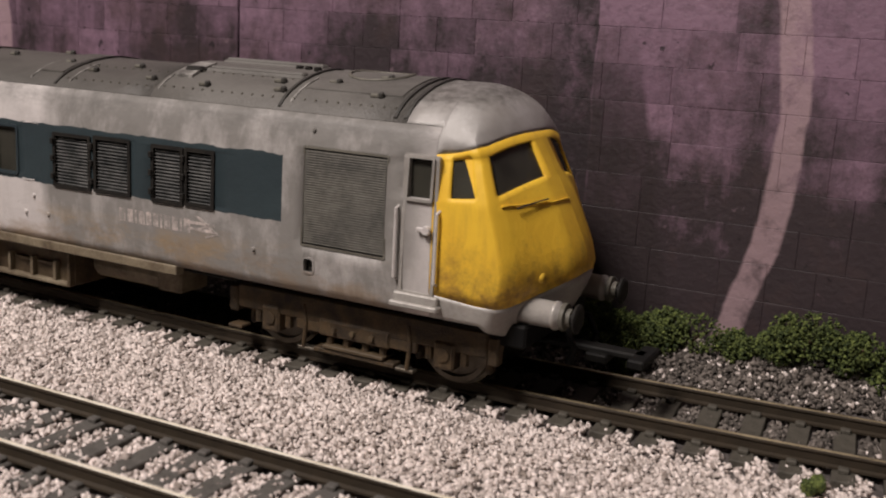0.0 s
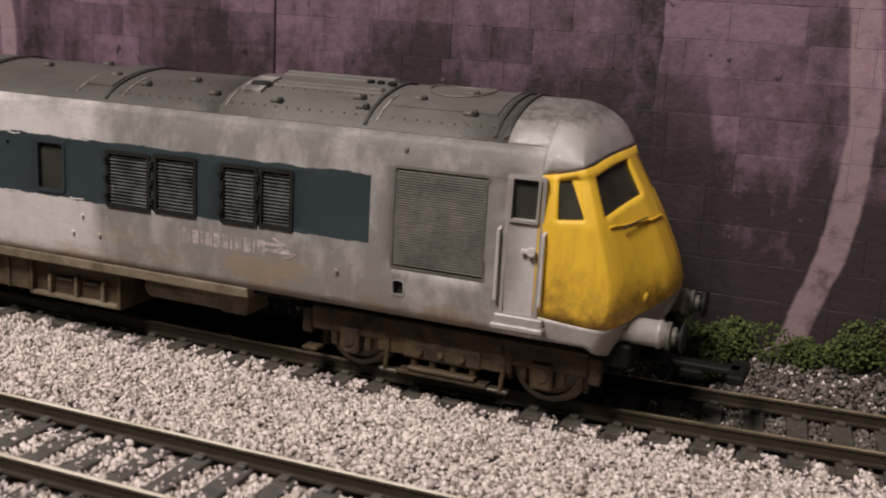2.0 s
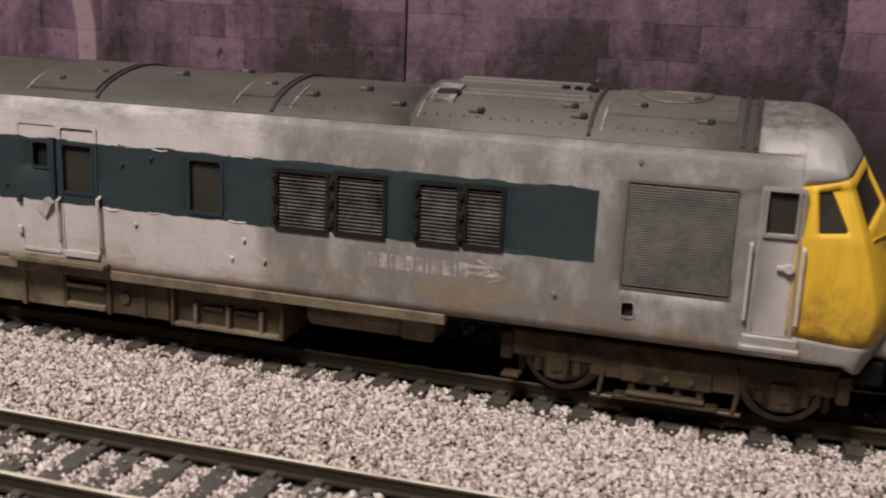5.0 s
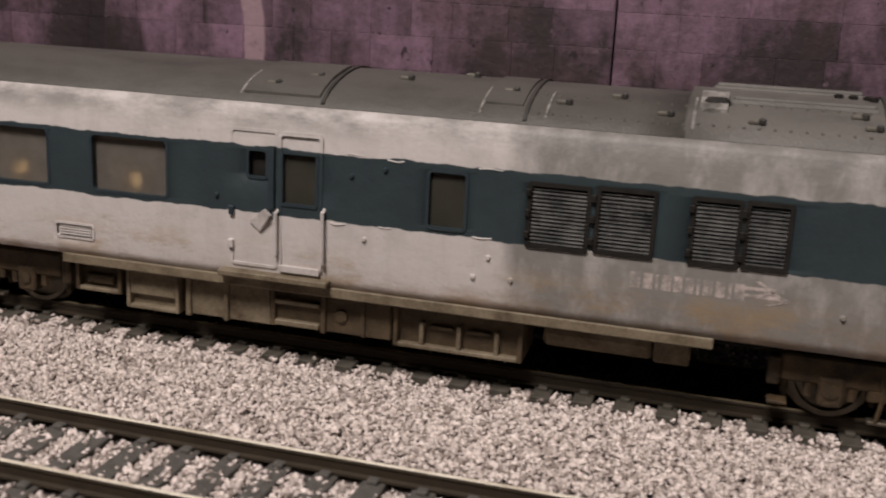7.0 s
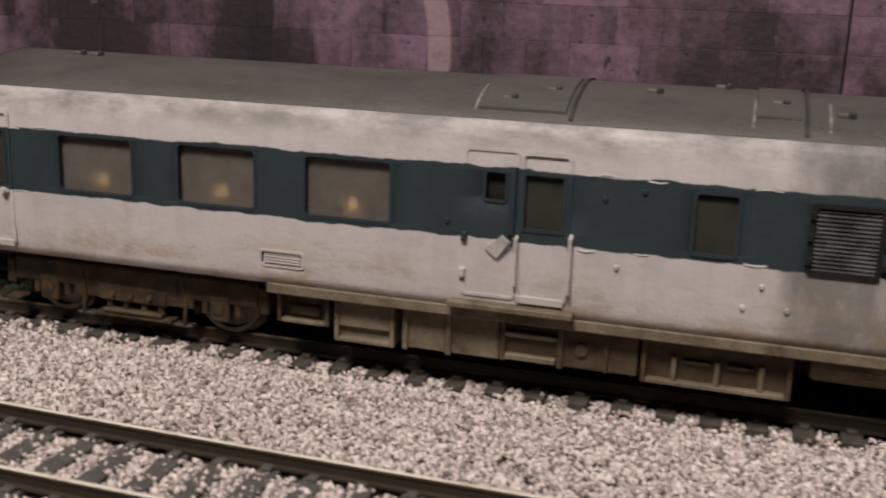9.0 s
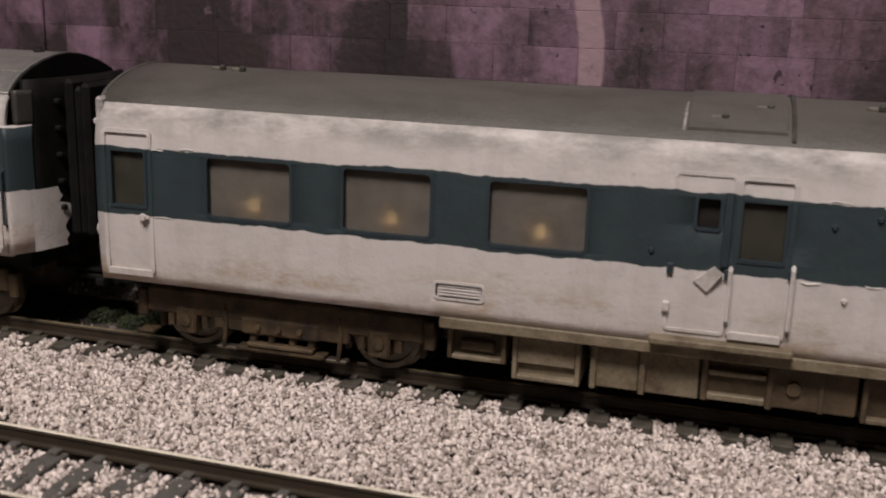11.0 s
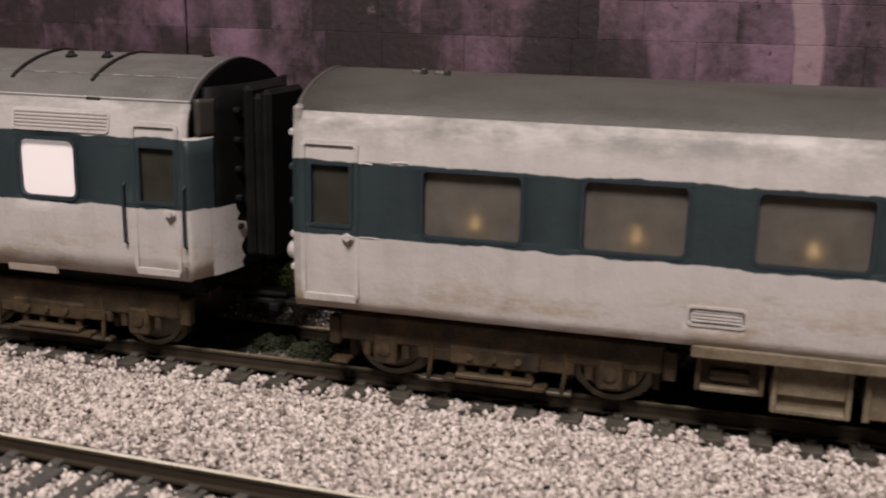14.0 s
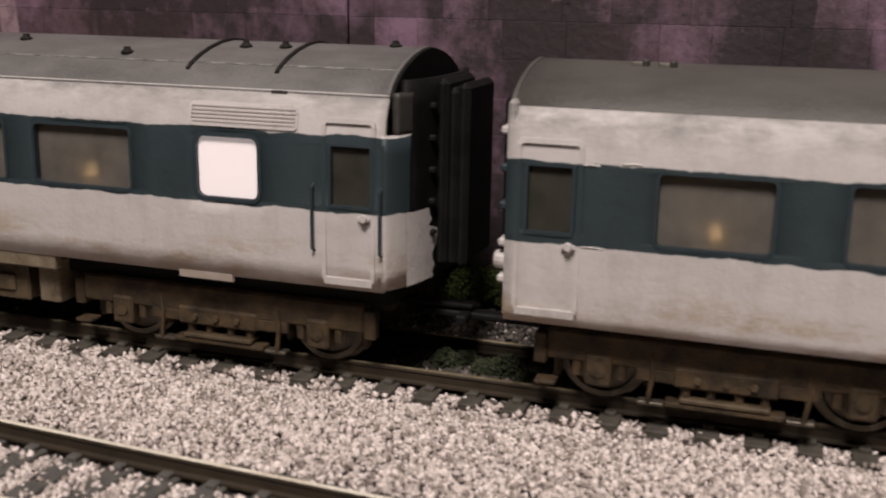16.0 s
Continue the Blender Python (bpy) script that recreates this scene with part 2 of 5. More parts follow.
    off = calc(nodes, links, "SUBTRACT", pier.outputs[0], 36 * UNIT)
    soot = calc(nodes, links, "MULTIPLY", ramp(nodes, links, off, -0.012, -0.005), ramp(nodes, links, off, 0.0003, 0.0))
    soot = calc(nodes, links, "MULTIPLY", soot, ramp(nodes, links, blot, 0.26, 0.44))
    # the second run beside it, spreading downwards
    edge = calc(nodes, links, "SUBTRACT", 0.0205, calc(nodes, links, "MULTIPLY", Z, 0.205))
    drip = calc(nodes, links, "MULTIPLY", ramp(nodes, links, off, 0.0002, 0.0006), ramp(nodes, links, calc(nodes, links, "SUBTRACT", off, edge), 0.0006, -0.0006))
    drip = calc(nodes, links, "MULTIPLY", drip, calc(nodes, links, "MULTIPLY", ramp(nodes, links, calc(nodes, links, "ADD", Z, calc(nodes, links, "MULTIPLY", blot, -0.02)), 0.055, 0.038), 0.8))
    col = mixed(nodes, links, calc(nodes, links, "MULTIPLY", soot, 0.95), col, (0.026, 0.019, 0.021))
    col = mixed(nodes, links, drip, col, (0.028, 0.020, 0.021))
    links.new(col, bsdf.inputs["Base Color"])
    bsdf.inputs["Roughness"].default_value = 0.5
    bumped(nodes, links, bsdf, noise_node(nodes, links, P, 700, 5), 0.4, 0.0005)
    return m


def pane_glass(name, tint, haze):
    """A hazy glazing strip: part of the light goes straight through, the rest is scattered."""
    m, nodes, links, bsdf = shader(name)
    co = nodes.new("ShaderNodeTexCoord").outputs["Object"]
    film = mixed(nodes, links, ramp(nodes, links, noise_node(nodes, links, co, 170, 6, 0.65), 0.36, 0.70), tint, tuple(0.55 * c for c in tint))
    links.new(film, bsdf.inputs["Base Color"])
    bsdf.inputs["Roughness"].default_value = 0.25
    mix, clear = nodes.new("ShaderNodeMixShader"), nodes.new("ShaderNodeBsdfTransparent")
    milk, soft = nodes.new("ShaderNodeMixShader"), nodes.new("ShaderNodeBsdfTranslucent")
    soft.inputs["Color"].default_value = (*tint, 1)
    milk.inputs[0].default_value = 0.5
    links.new(bsdf.outputs[0], milk.inputs[1])
    links.new(soft.outputs[0], milk.inputs[2])
    mix.inputs[0].default_value = haze
    links.new(clear.outputs[0], mix.inputs[1])
    links.new(milk.outputs[0], mix.inputs[2])
    links.new(mix.outputs[0], nodes["Material Output"].inputs["Surface"])
    return m


def glow(name, colour, strength):
    m, nodes, links, bsdf = shader(name)
    bsdf.inputs["Base Color"].default_value = (*colour, 1)
    bsdf.inputs["Emission Color"].default_value, bsdf.inputs["Emission Strength"].default_value = (*colour, 1), strength
    return m


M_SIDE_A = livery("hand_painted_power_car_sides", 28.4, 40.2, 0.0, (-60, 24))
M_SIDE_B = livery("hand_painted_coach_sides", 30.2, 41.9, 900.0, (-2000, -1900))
M_ROOF_A = roof_paint("weathered_grey_roof", (0.092, 0.086, 0.076), (0.050, 0.046, 0.041), (0.42, 0.75))
M_ROOF_ENGINE = roof_paint("weathered_engine_room_roof", (0.136, 0.129, 0.116), (0.066, 0.062, 0.055), (0.45, 0.78))
M_ROOF_B = roof_paint("light_grey_coach_roof", (0.165, 0.158, 0.15), (0.085, 0.08, 0.075), (0.42, 0.75))
M_WHITE = plain("off_white_paint", WHITE, (0.30, 0.27, 0.24), 0.5, 0, 160, (0.5, 0.8))
M_SILVER = plain("dull_silver_grey_paint", (0.40, 0.38, 0.35), (0.22, 0.20, 0.18), 0.42, 0.15, 180, (0.4, 0.8))
M_CREAM = plain("grimy_cream_plastic", (0.245, 0.205, 0.140), (0.075, 0.052, 0.030), 0.6, 0, 230, (0.36, 0.68))
M_TAN = plain("rusty_tan_box", (0.115, 0.084, 0.048), (0.036, 0.023, 0.013), 0.6, 0, 240, (0.35, 0.66))
M_YELLOW = nose_paint("warning_yellow_paint")
M_BLUE = plain("slate_blue_paint", BLUE, (0.02, 0.03, 0.04), 0.5, 0, 300)
M_GRIME = plain("sooty_grille_grey", (0.17, 0.16, 0.132), (0.065, 0.06, 0.05), 0.6, 0.2, 260)
M_BLACK = plain("matt_black_plastic", (0.006, 0.006, 0.006), (0.016, 0.015, 0.013), 0.6, 0, 250, spec=0.15)
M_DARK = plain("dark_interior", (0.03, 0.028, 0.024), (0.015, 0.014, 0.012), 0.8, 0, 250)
M_INNER = plain("buff_saloon_wall", (0.42, 0.36, 0.30), (0.30, 0.25, 0.2), 0.8, 0, 200)
M_BOGIE = plain("rust_brown_bogie", (0.100, 0.065, 0.031), (0.016, 0.012, 0.008), 0.65, 0, 300, (0.36, 0.64), 0.6)
M_WHEEL = plain("worn_steel_wheel", (0.16, 0.14, 0.11), (0.05, 0.04, 0.03), 0.45, 0.7, 300)
# near-white base colour stands in for light glinting off the rail head
M_RAIL = plain("rail_head_with_pale_glint", (0.92, 0.86, 0.72), (0.50, 0.42, 0.29), 0.30, 0.15, 160, (0.46, 0.75), 0.1, 0.9)
# tarnished head, its gold tone brightened to paint in a glint
M_RAIL_DULL = plain("tarnished_head_gold_glint", (0.40, 0.33, 0.21), (0.08, 0.060, 0.036), 0.36, 0.4, 60, (0.4, 0.7), 0.2)
M_RUST = plain("rusted_rail_web", (0.040, 0.029, 0.017), (0.020, 0.015, 0.009), 0.7, 0.1, 300)
M_SLEEPER = plain("weathered_sleeper", (0.125, 0.116, 0.104), (0.055, 0.050, 0.044), 0.75, 0, 420, (0.4, 0.7), 0.5)
M_SLEEPER_DARK = plain("dark_sleeper", (0.095, 0.086, 0.068), (0.038, 0.034, 0.026), 0.7, 0, 420, (0.4, 0.7), 0.5)
M_BALLAST = stone("pinkish_grey_granite_chips", (0.24, 0.197, 0.166), (0.98, 0.875, 0.82), 0.40, 0.5)
# oil between the rails, and shade put into the colour on the far side
M_DARK_BALLAST = stone("oily_and_shade_dark_ballast", (0.04, 0.034, 0.028), (0.22, 0.19, 0.165))
M_BED = plain("ballast_bed", (0.16, 0.14, 0.13), (0.07, 0.06, 0.055), 0.95, 0, 900, (0.35, 0.65), 1.0)
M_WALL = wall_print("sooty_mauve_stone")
M_JOINT = plain("dark_wall_joint", (0.045, 0.030, 0.036), (0.03, 0.022, 0.026), 0.8, 0, 200)
M_FOAM = stone("green_foam_foliage", (0.018, 0.032, 0.007), (0.150, 0.185, 0.045), 0.62)
M_WEED = stone("dark_weed", (0.010, 0.014, 0.006), (0.040, 0.050, 0.018), 0.45)
M_PANE = pane_glass("hazy_saloon_pane", (0.31, 0.285, 0.25), 0.90)
M_PANE_DARK = pane_glass("smoky_pane", (0.13, 0.125, 0.10), 0.75)
M_OPAL = glow("lit_opal_pane", (1.0, 0.90, 0.89), 0.24)
M_SHADE = glow("lit_amber_lamp_shade", (1.0, 0.66, 0.30), 9.0)
M_CLOTH = plain("white_table_cover", (0.75, 0.70, 0.66), (0.55, 0.5, 0.45), 0.8, 0, 300)
M_LETTER = plain("faded_white_lettering", (0.62, 0.53, 0.49), (0.27, 0.25, 0.23), 0.6, 0, 600, (0.38, 0.56))
M_SLAT = plain("worn_silver_slat", (0.27, 0.27, 0.26), (0.045, 0.050, 0.052), 0.36, 0.6, 260, (0.40, 0.66))
M_SEAL = plain("black_rubber_soot_and_shade", (0.014, 0.013, 0.012), (0.030, 0.027, 0.022), 0.6, 0, 300, spec=0.2)
M_DARK_GREY = plain("dark_grey_paint", (0.055, 0.052, 0.046), (0.022, 0.021, 0.019), 0.5, 0, 260)
M_WORN_GLINT = plain("pale_grey_wear_and_glint", (0.36, 0.345, 0.32), (0.11, 0.105, 0.095), 0.5, 0.1, 420, (0.42, 0.6))
M_GRILLE = plain("sooty_grille_slats", (0.115, 0.108, 0.088), (0.045, 0.042, 0.034), 0.6, 0.1, 110, (0.38, 0.62))
M_DOME = dome_paint("silver_dome_with_sooty_crown")
M_ROOM = plain("room_wall_paint", (0.50, 0.45, 0.40), (0.45, 0.40, 0.36), 0.9, 0, 3)


# ---- mesh building ----
class Mesh:
    """Points and faces in UNIT, gathered and then linked as one object."""

    def __init__(self):
        self.v, self.f = [], []

    def add(self, points, faces):
        n = len(self.v)
        self.v += [tuple(p) for p in points]
        self.f += [tuple(n + i for i in face) for face in faces]
        return self

    def box(self, x0, x1, y0, y1, z0, z1, c=0.15):
        """A box with chamfered edges."""
        c = min(c, (x1 - x0) / 2.5, (y1 - y0) / 2.5, (z1 - z0) / 2.5)
        bm = bmesh.new()
        bmesh.ops.create_cube(bm, size=1)
        for v in bm.verts:
            v.co = Vector((x0 if v.co.x < 0 else x1, y0 if v.co.y < 0 else y1, z0 if v.co.z < 0 else z1))
        bmesh.ops.bevel(bm, geom=bm.edges[:], offset=c, segments=1, affect="EDGES", profile=0.5)
        bm.verts.index_update()
        self.add([v.co for v in bm.verts], [[v.index for v in f.verts] for f in bm.faces])
        bm.free()
        return self

    def lathe(self, axis, centre, rings, sides=20):
        """Rings of (along, radius) round an axis 'x', 'y' or 'z' through centre, closed at both ends."""
        pts, faces = [], []
        for along, r in rings:
            for k in range(sides):
                a = 2 * math.pi * k / sides
                p, q = r * math.cos(a), r * math.sin(a)
                d = {"x": (along, p, q), "y": (q, along, p), "z": (p, q, along)}[axis]
                pts.append([centre[i] + d[i] for i in range(3)])
        for j in range(len(rings) - 1):
            for k in range(sides):
                a, b = j * sides + k, j * sides + (k + 1) % sides
                faces.append((a, b, b + sides, a + sides))
        faces.append(tuple(reversed(range(sides))))
        faces.append(tuple(range((len(rings) - 1) * sides, len(rings) * sides)))
        return self.add(pts, faces)

    def tube(self, path, r, sides=6):
        """A round rod along a path of points."""
        pts, faces = [], []
        for i, p in enumerate(path):
            p = Vector(p)
            d = (Vector(path[min(i + 1, len(path) - 1)]) - Vector(path[max(i - 1, 0)])).normalized()
            side = d.cross(Vector((0, 0, 1)) if abs(d.z) < 0.9 else Vector((1, 0, 0))).normalized()
            up = side.cross(d)
            pts += [p + r * (math.cos(2 * math.pi * k / sides) * side + math.sin(2 * math.pi * k / sides) * up) for k in range(sides)]
        for i in range(len(path) - 1):
            for k in range(sides):
                a, b = i * sides + k, i * sides + (k + 1) % sides
                faces.append((a, b, b + sides, a + sides))
        faces += [tuple(reversed(range(sides))), tuple(range((len(path) - 1) * sides, len(path) * sides))]
        return self.add(pts, faces)

    def data(self, name, material, smooth=False):
        me = bpy.data.meshes.new(name)
        me.from_pydata([tuple(c * UNIT for c in p) for p in self.v], [], self.f)
        me.materials.append(material)
        if smooth:
            me.polygons.foreach_set("use_smooth", [True] * len(me.polygons))
        me.update()
        bm = bmesh.new()
        bm.from_mesh(me)
        bmesh.ops.recalc_face_normals(bm, faces=bm.faces[:])
        bm.to_mesh(me)
        bm.free()
        return me


def part(name, mesh, material, parent, label="", smooth=False):
    """Links a Mesh as one object under a thing or a part, in its thing's space."""
    ob = new(name, mesh.data(name, material, smooth))
    ob.parent = parent
    if label:
        tagged(ob, label)
    return ob


def thing(name, x, y, z, label, category, group="", kind=""):
    ob = new(name)
    ob.empty_display_size = 0.01
    ob.location = (x * UNIT, y * UNIT, z * UNIT)
    return tagged(ob, label, category, group, kind)


def solo(name, mesh, material, label, category, group="", kind="", smooth=False):
    ob = new(name, mesh.data(name, material, smooth))
    return tagged(ob, label, category, group, kind)


# ---- the setting ----
def track_y(x):
    """The track's middle: straight under the train, bending slightly away beyond the cab."""
    return 0.0 if x < -25 else 0.00042 * (x + 25) ** 2


X0, X1 = -470.0, 330.0


def ground_z(x, y):
    if y > 16:
        return -1.2 + 6.5 * min(1.0, max(0.0, (y - 17) / 16))
    return -1.2


def build_ground():
    m = Mesh()
    xs, ys = np.linspace(X0, X1, 180), np.concatenate([np.linspace(-420, -90, 12), np.linspace(-88, 60, 62)])
    pts = [(x, y, ground_z(x, y) + 0.5 * noise.noise((x * 0.2, y * 0.2, 0))) for y in ys for x in xs]
    n = len(xs)
    m.add(pts, [(j * n + i, j * n + i + 1, (j + 1) * n + i + 1, (j + 1) * n + i) for j in range(len(ys) - 1) for i in range(n - 1)])
    solo("ground", m, M_BED, "grey ballasted baseboard of a model railway", "ground", kind="structure", smooth=True)
    b = Mesh().box(X0 - 4, X1 + 4, -424, 64, -22, -2.6, 0.5)
    solo("baseboard_slab", b, M_TAN, "thick timber baseboard under the ballast", "baseboard", kind="structure")


def build_room():
    def slab(name, a, label):
        solo(name, Mesh().box(*a, 2), M_ROOM, label, name.split("_")[0], kind="structure")
    slab("floor", (-2600, 2600, -2800, 1600, -1000, -960), "plain dim floor of the hobby room")
    slab("ceiling", (-2600, 2600, -2800, 1600, 1600, 1640), "plain pale ceiling of the hobby room")
    slab("wall_north", (-2600, 2600, 1600, 1640, -960, 1600), "plain pale room wall behind the layout")
    slab("wall_south", (-2600, 2600, -2840, -2800, -960, 1600), "plain pale room wall")
    slab("wall_east", (2600, 2640, -2800, 1600, -960, 1600), "plain pale room wall")
    slab("wall_west", (-2640, -2600, -2800, 1600, -960, 1600), "plain pale room wall")


SHEET, SEAM = 203.4, -50.4
COURSE = 7.2


def wall_y(x):
    return 30.6 if x < -50 else 30.6 + 4.6 * min(1.0, (x + 50) / 110.0)


def build_wall():
    """The retaining wall: sheets set end to end, each with a backing and its stone blocks."""
    rng = random.Random(5)
    shared = {}
    for k in (-2, -1, 0, 1):
        a, b = SEAM + k * SHEET, SEAM + (k + 1) * SHEET
        wall = thing(f"wall_sheet_{k + 3}", 0, 0, 0, "sooty mauve stone retaining wall with pale streaks", "wall", kind="structure")
        back = Mesh()
        n = 12
        pts, faces = [], []
        for i in range(n + 1):
            x = a + 0.25 + (b - a - 0.5) * i / n
            y = wall_y(x)
            pts += [(x, y, -2), (x, y, 126), (x, y + 3, 126), (x, y + 3, -2)]
        for i in range(n):
            for q in range(4):
                faces.append((4 * i + q, 4 * i + (q + 1) % 4, 4 * i + 4 + (q + 1) % 4, 4 * i + 4 + q))
        faces += [(0, 1, 2, 3), (4 * n + 3, 4 * n + 2, 4 * n + 1, 4 * n)]
        back.add(pts, faces)
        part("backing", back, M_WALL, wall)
        # dark strip added behind the gap so that the seam reads dark
        part("seam_dark_strip", Mesh().box(b - 1.5, b + 1.5, wall_y(b) + 3.1, wall_y(b) + 4.5, -2, 126, 0.2), M_JOINT, wall)
        for row in range(-8, 9):
            z0 = 58.0 + COURSE * row
            x = a + 0.5
            first = True
            while x < b - 1.5:
                w = rng.choice((9, 12, 14, 17)) if not first else rng.choice((5, 8, 12))
                first = False
                w = min(w, b - 0.5 - x)
                if b - 0.5 - (x + w) < 4:
                    w = b - 0.5 - x
                key = round(w)
                if key not in shared:
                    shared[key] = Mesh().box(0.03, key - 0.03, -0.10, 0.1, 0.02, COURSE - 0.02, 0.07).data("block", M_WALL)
                ob = new("block", shared[key])
                ob.parent = wall
                ob.scale = (w / key, 1, 1)
                ob.location = (x * UNIT, (wall_y(x) - rng.uniform(0, 0.06)) * UNIT, z0 * UNIT)
                ob.rotation_euler = (0, 0, math.atan2(wall_y(x + w) - wall_y(x), w))
                x += w


def rail_mesh(offset, middle):
    """A bullhead rail along the track: foot, web and head."""
    prof = [(-0.95, 0.05), (0.95, 0.05), (0.95, 0.4), (0.35, 0.65), (0.35, 1.75), (0.55, 2.05), (0.55, 2.3), (0.42, 2.5), (0.18, 2.62), (-0.18, 2.62), (-0.42, 2.5), (-0.55, 2.3), (-0.55, 2.05), (-0.35, 1.75), (-0.35, 0.65), (-0.95, 0.4)]
    web, head = Mesh(), Mesh()
    xs = np.linspace(X0, X1, 60)
    for mesh, ring in ((web, prof[:8] + prof[10:]), (head, prof[7:11])):
        n = len(ring)
        pts = [(x, middle(x) + offset + dy, z) for x in xs for dy, z in ring]
        faces = [(i * n + q, i * n + (q + 1) % n, (i + 1) * n + (q + 1) % n, (i + 1) * n + q) for i in range(len(xs) - 1) for q in range(n)]
        mesh.add(pts, faces)
    return web, head


def build_track(label, middle, phase, gauge, head_paint, wood):
    track = thing("railway_track", 0, 0, 0, label, "railway track", "tracks")
    for s in (-1, 1):
        web, head = rail_mesh(s * gauge / 2, middle)
        rail = part("rail", web, M_RUST, track, "rust-brown rail web")
        part("rail_head", head, head_paint, rail, "worn rail head")
    sl = Mesh().box(-1.75, 1.75, -14.2, 14.2, -1.6, 0.0, 0.18)
    for s in (-1, 1):
        for d in (-1, 1):
            y = s * gauge / 2 + d * 1.5
            sl.box(-0.85, 0.85, y - 0.75, y + 0.75, -0.1, 0.75, 0.2)
    data = sl.data("sleeper", wood)
    rng = random.Random(7)
    k = math.ceil((X0 + 5 - phase) / PITCH)
    while phase + k * PITCH < X1 - 5:
        x = phase + k * PITCH
        ob = new("sleeper", data)
        ob.parent = track
        ob.location = (x * UNIT, (middle(x) + rng.uniform(-0.3, 0.3)) * UNIT, rng.uniform(-0.15, 0.05) * UNIT)
        ob.rotation_euler = (0, 0, math.atan2(middle(x + 1) - middle(x), 1) + rng.uniform(-0.012, 0.012))
        k += 1


PITCH, GAUGE = 7.35, 17.8
NEAR = -62.6


def near_y(x):
    return NEAR + (0.00012 if x > -110 else 0.00017) * (x + 110) ** 2


def build_ballast():
    """Loose chips as one drift: each a squashed, turned, uneven lump."""
    rng = np.random.default_rng(3)
    ico = np.array([(1, 0, 0), (-1, 0, 0), (0, 1, 0), (0, -1, 0), (0, 0, 1), (0, 0, -1.0)])
    tri = np.array([(0, 2, 4), (2, 1, 4), (1, 3, 4), (3, 0, 4), (2, 0, 5), (1, 2, 5), (3, 1, 5), (0, 3, 5)])
    n = 285000
    x, y = rng.uniform(-325, 150, n), rng.uniform(-86, 32, n)
    lift = np.zeros(n)
    keep = np.ones(n, bool)
    for mid, phase in ((np.vectorize(track_y), PHASE_A), (np.vectorize(near_y), PHASE_B)):
        d = y - mid(x)
        near_sleeper = np.abs((x - phase + PITCH / 2) % PITCH - PITCH / 2)
        between = np.abs(d) < 15.2
        keep &= ~(between & (near_sleeper < 2.0) & (rng.random(n) < (0.86 if phase == PHASE_B else 0.99)))
        for s in (-1, 1):
            keep &= ~(np.abs(d - s * GAUGE / 2) < 1.5)
        lift = np.where(between, np.where(near_sleeper < 2.0, 0.15, -0.35), lift)
    shoulder = (y > NEAR + 15) & (y < np.vectorize(track_y)(x) - 15.4)
    lift = np.where(shoulder, -0.25 - 0.55 * ((y + 21) / 5).clip(0, 1) + 0.65 * np.sin((y + 47) / 32 * math.pi).clip(0, 1), lift)
    x, y, lift = x[keep], y[keep], lift[keep]
    n = len(x)
    size = rng.uniform(0.30, 0.64, n) * np.where(rng.random(n) < 0.12, 1.4, 1.0)
    base = np.array([ground_z(a, b) for a, b in zip(x, y)])
    z = base + 0.72 + lift + rng.uniform(-0.5, 0.5, n)
    v = ico[None] * rng.uniform(0.7, 1.25, (n, 6, 1)) + rng.uniform(-0.28, 0.28, (n, 6, 3))
    v = v * (size[:, None, None] * rng.uniform(0.7, 1.2, (n, 1, 3)))
    ang = rng.uniform(0, 6.28, n)
    c, s = np.cos(ang)[:, None], np.sin(ang)[:, None]
    tilt = rng.uniform(-0.7, 0.7, n)
    ct, st = np.cos(tilt)[:, None], np.sin(tilt)[:, None]
    vx, vy, vz = v[..., 0], v[..., 1], v[..., 2]
    vy, vz = vy * ct - vz * st, vy * st + vz * ct
    vx, vy = vx * c - vy * s, vx * s + vy * c
    co = np.stack([vx + x[:, None], vy + y[:, None], vz + z[:, None]], -1) * UNIT
    # dark chips: greasy ones between the rails, painted shade beyond them
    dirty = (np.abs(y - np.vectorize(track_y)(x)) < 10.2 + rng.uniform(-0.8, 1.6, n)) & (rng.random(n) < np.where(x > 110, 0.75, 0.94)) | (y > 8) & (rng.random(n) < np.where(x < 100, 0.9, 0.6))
    for chosen, mat, label in ((~dirty, M_BALLAST, "loose pinkish-grey granite chip ballast"), (dirty, M_DARK_BALLAST, "ballast darkened by oil between the rails and by painted shade behind them")):
        pts = co[chosen].reshape(-1, 3)
        faces = (tri[None] + 6 * np.arange(len(pts) // 6)[:, None, None]).reshape(-1, 3)
        me = bpy.data.meshes.new("ballast")
        me.vertices.add(len(pts))
        me.vertices.foreach_set("co", pts.ravel())
        me.loops.add(faces.size)
        me.loops.foreach_set("vertex_index", faces.ravel())
        me.polygons.add(len(faces))
        me.polygons.foreach_set("loop_start", np.arange(len(faces)) * 3)
        me.materials.append(mat)
        me.update(calc_edges=True)
        me.validate()
        tagged(new("ballast", me), label, "ballast", kind="stuff")


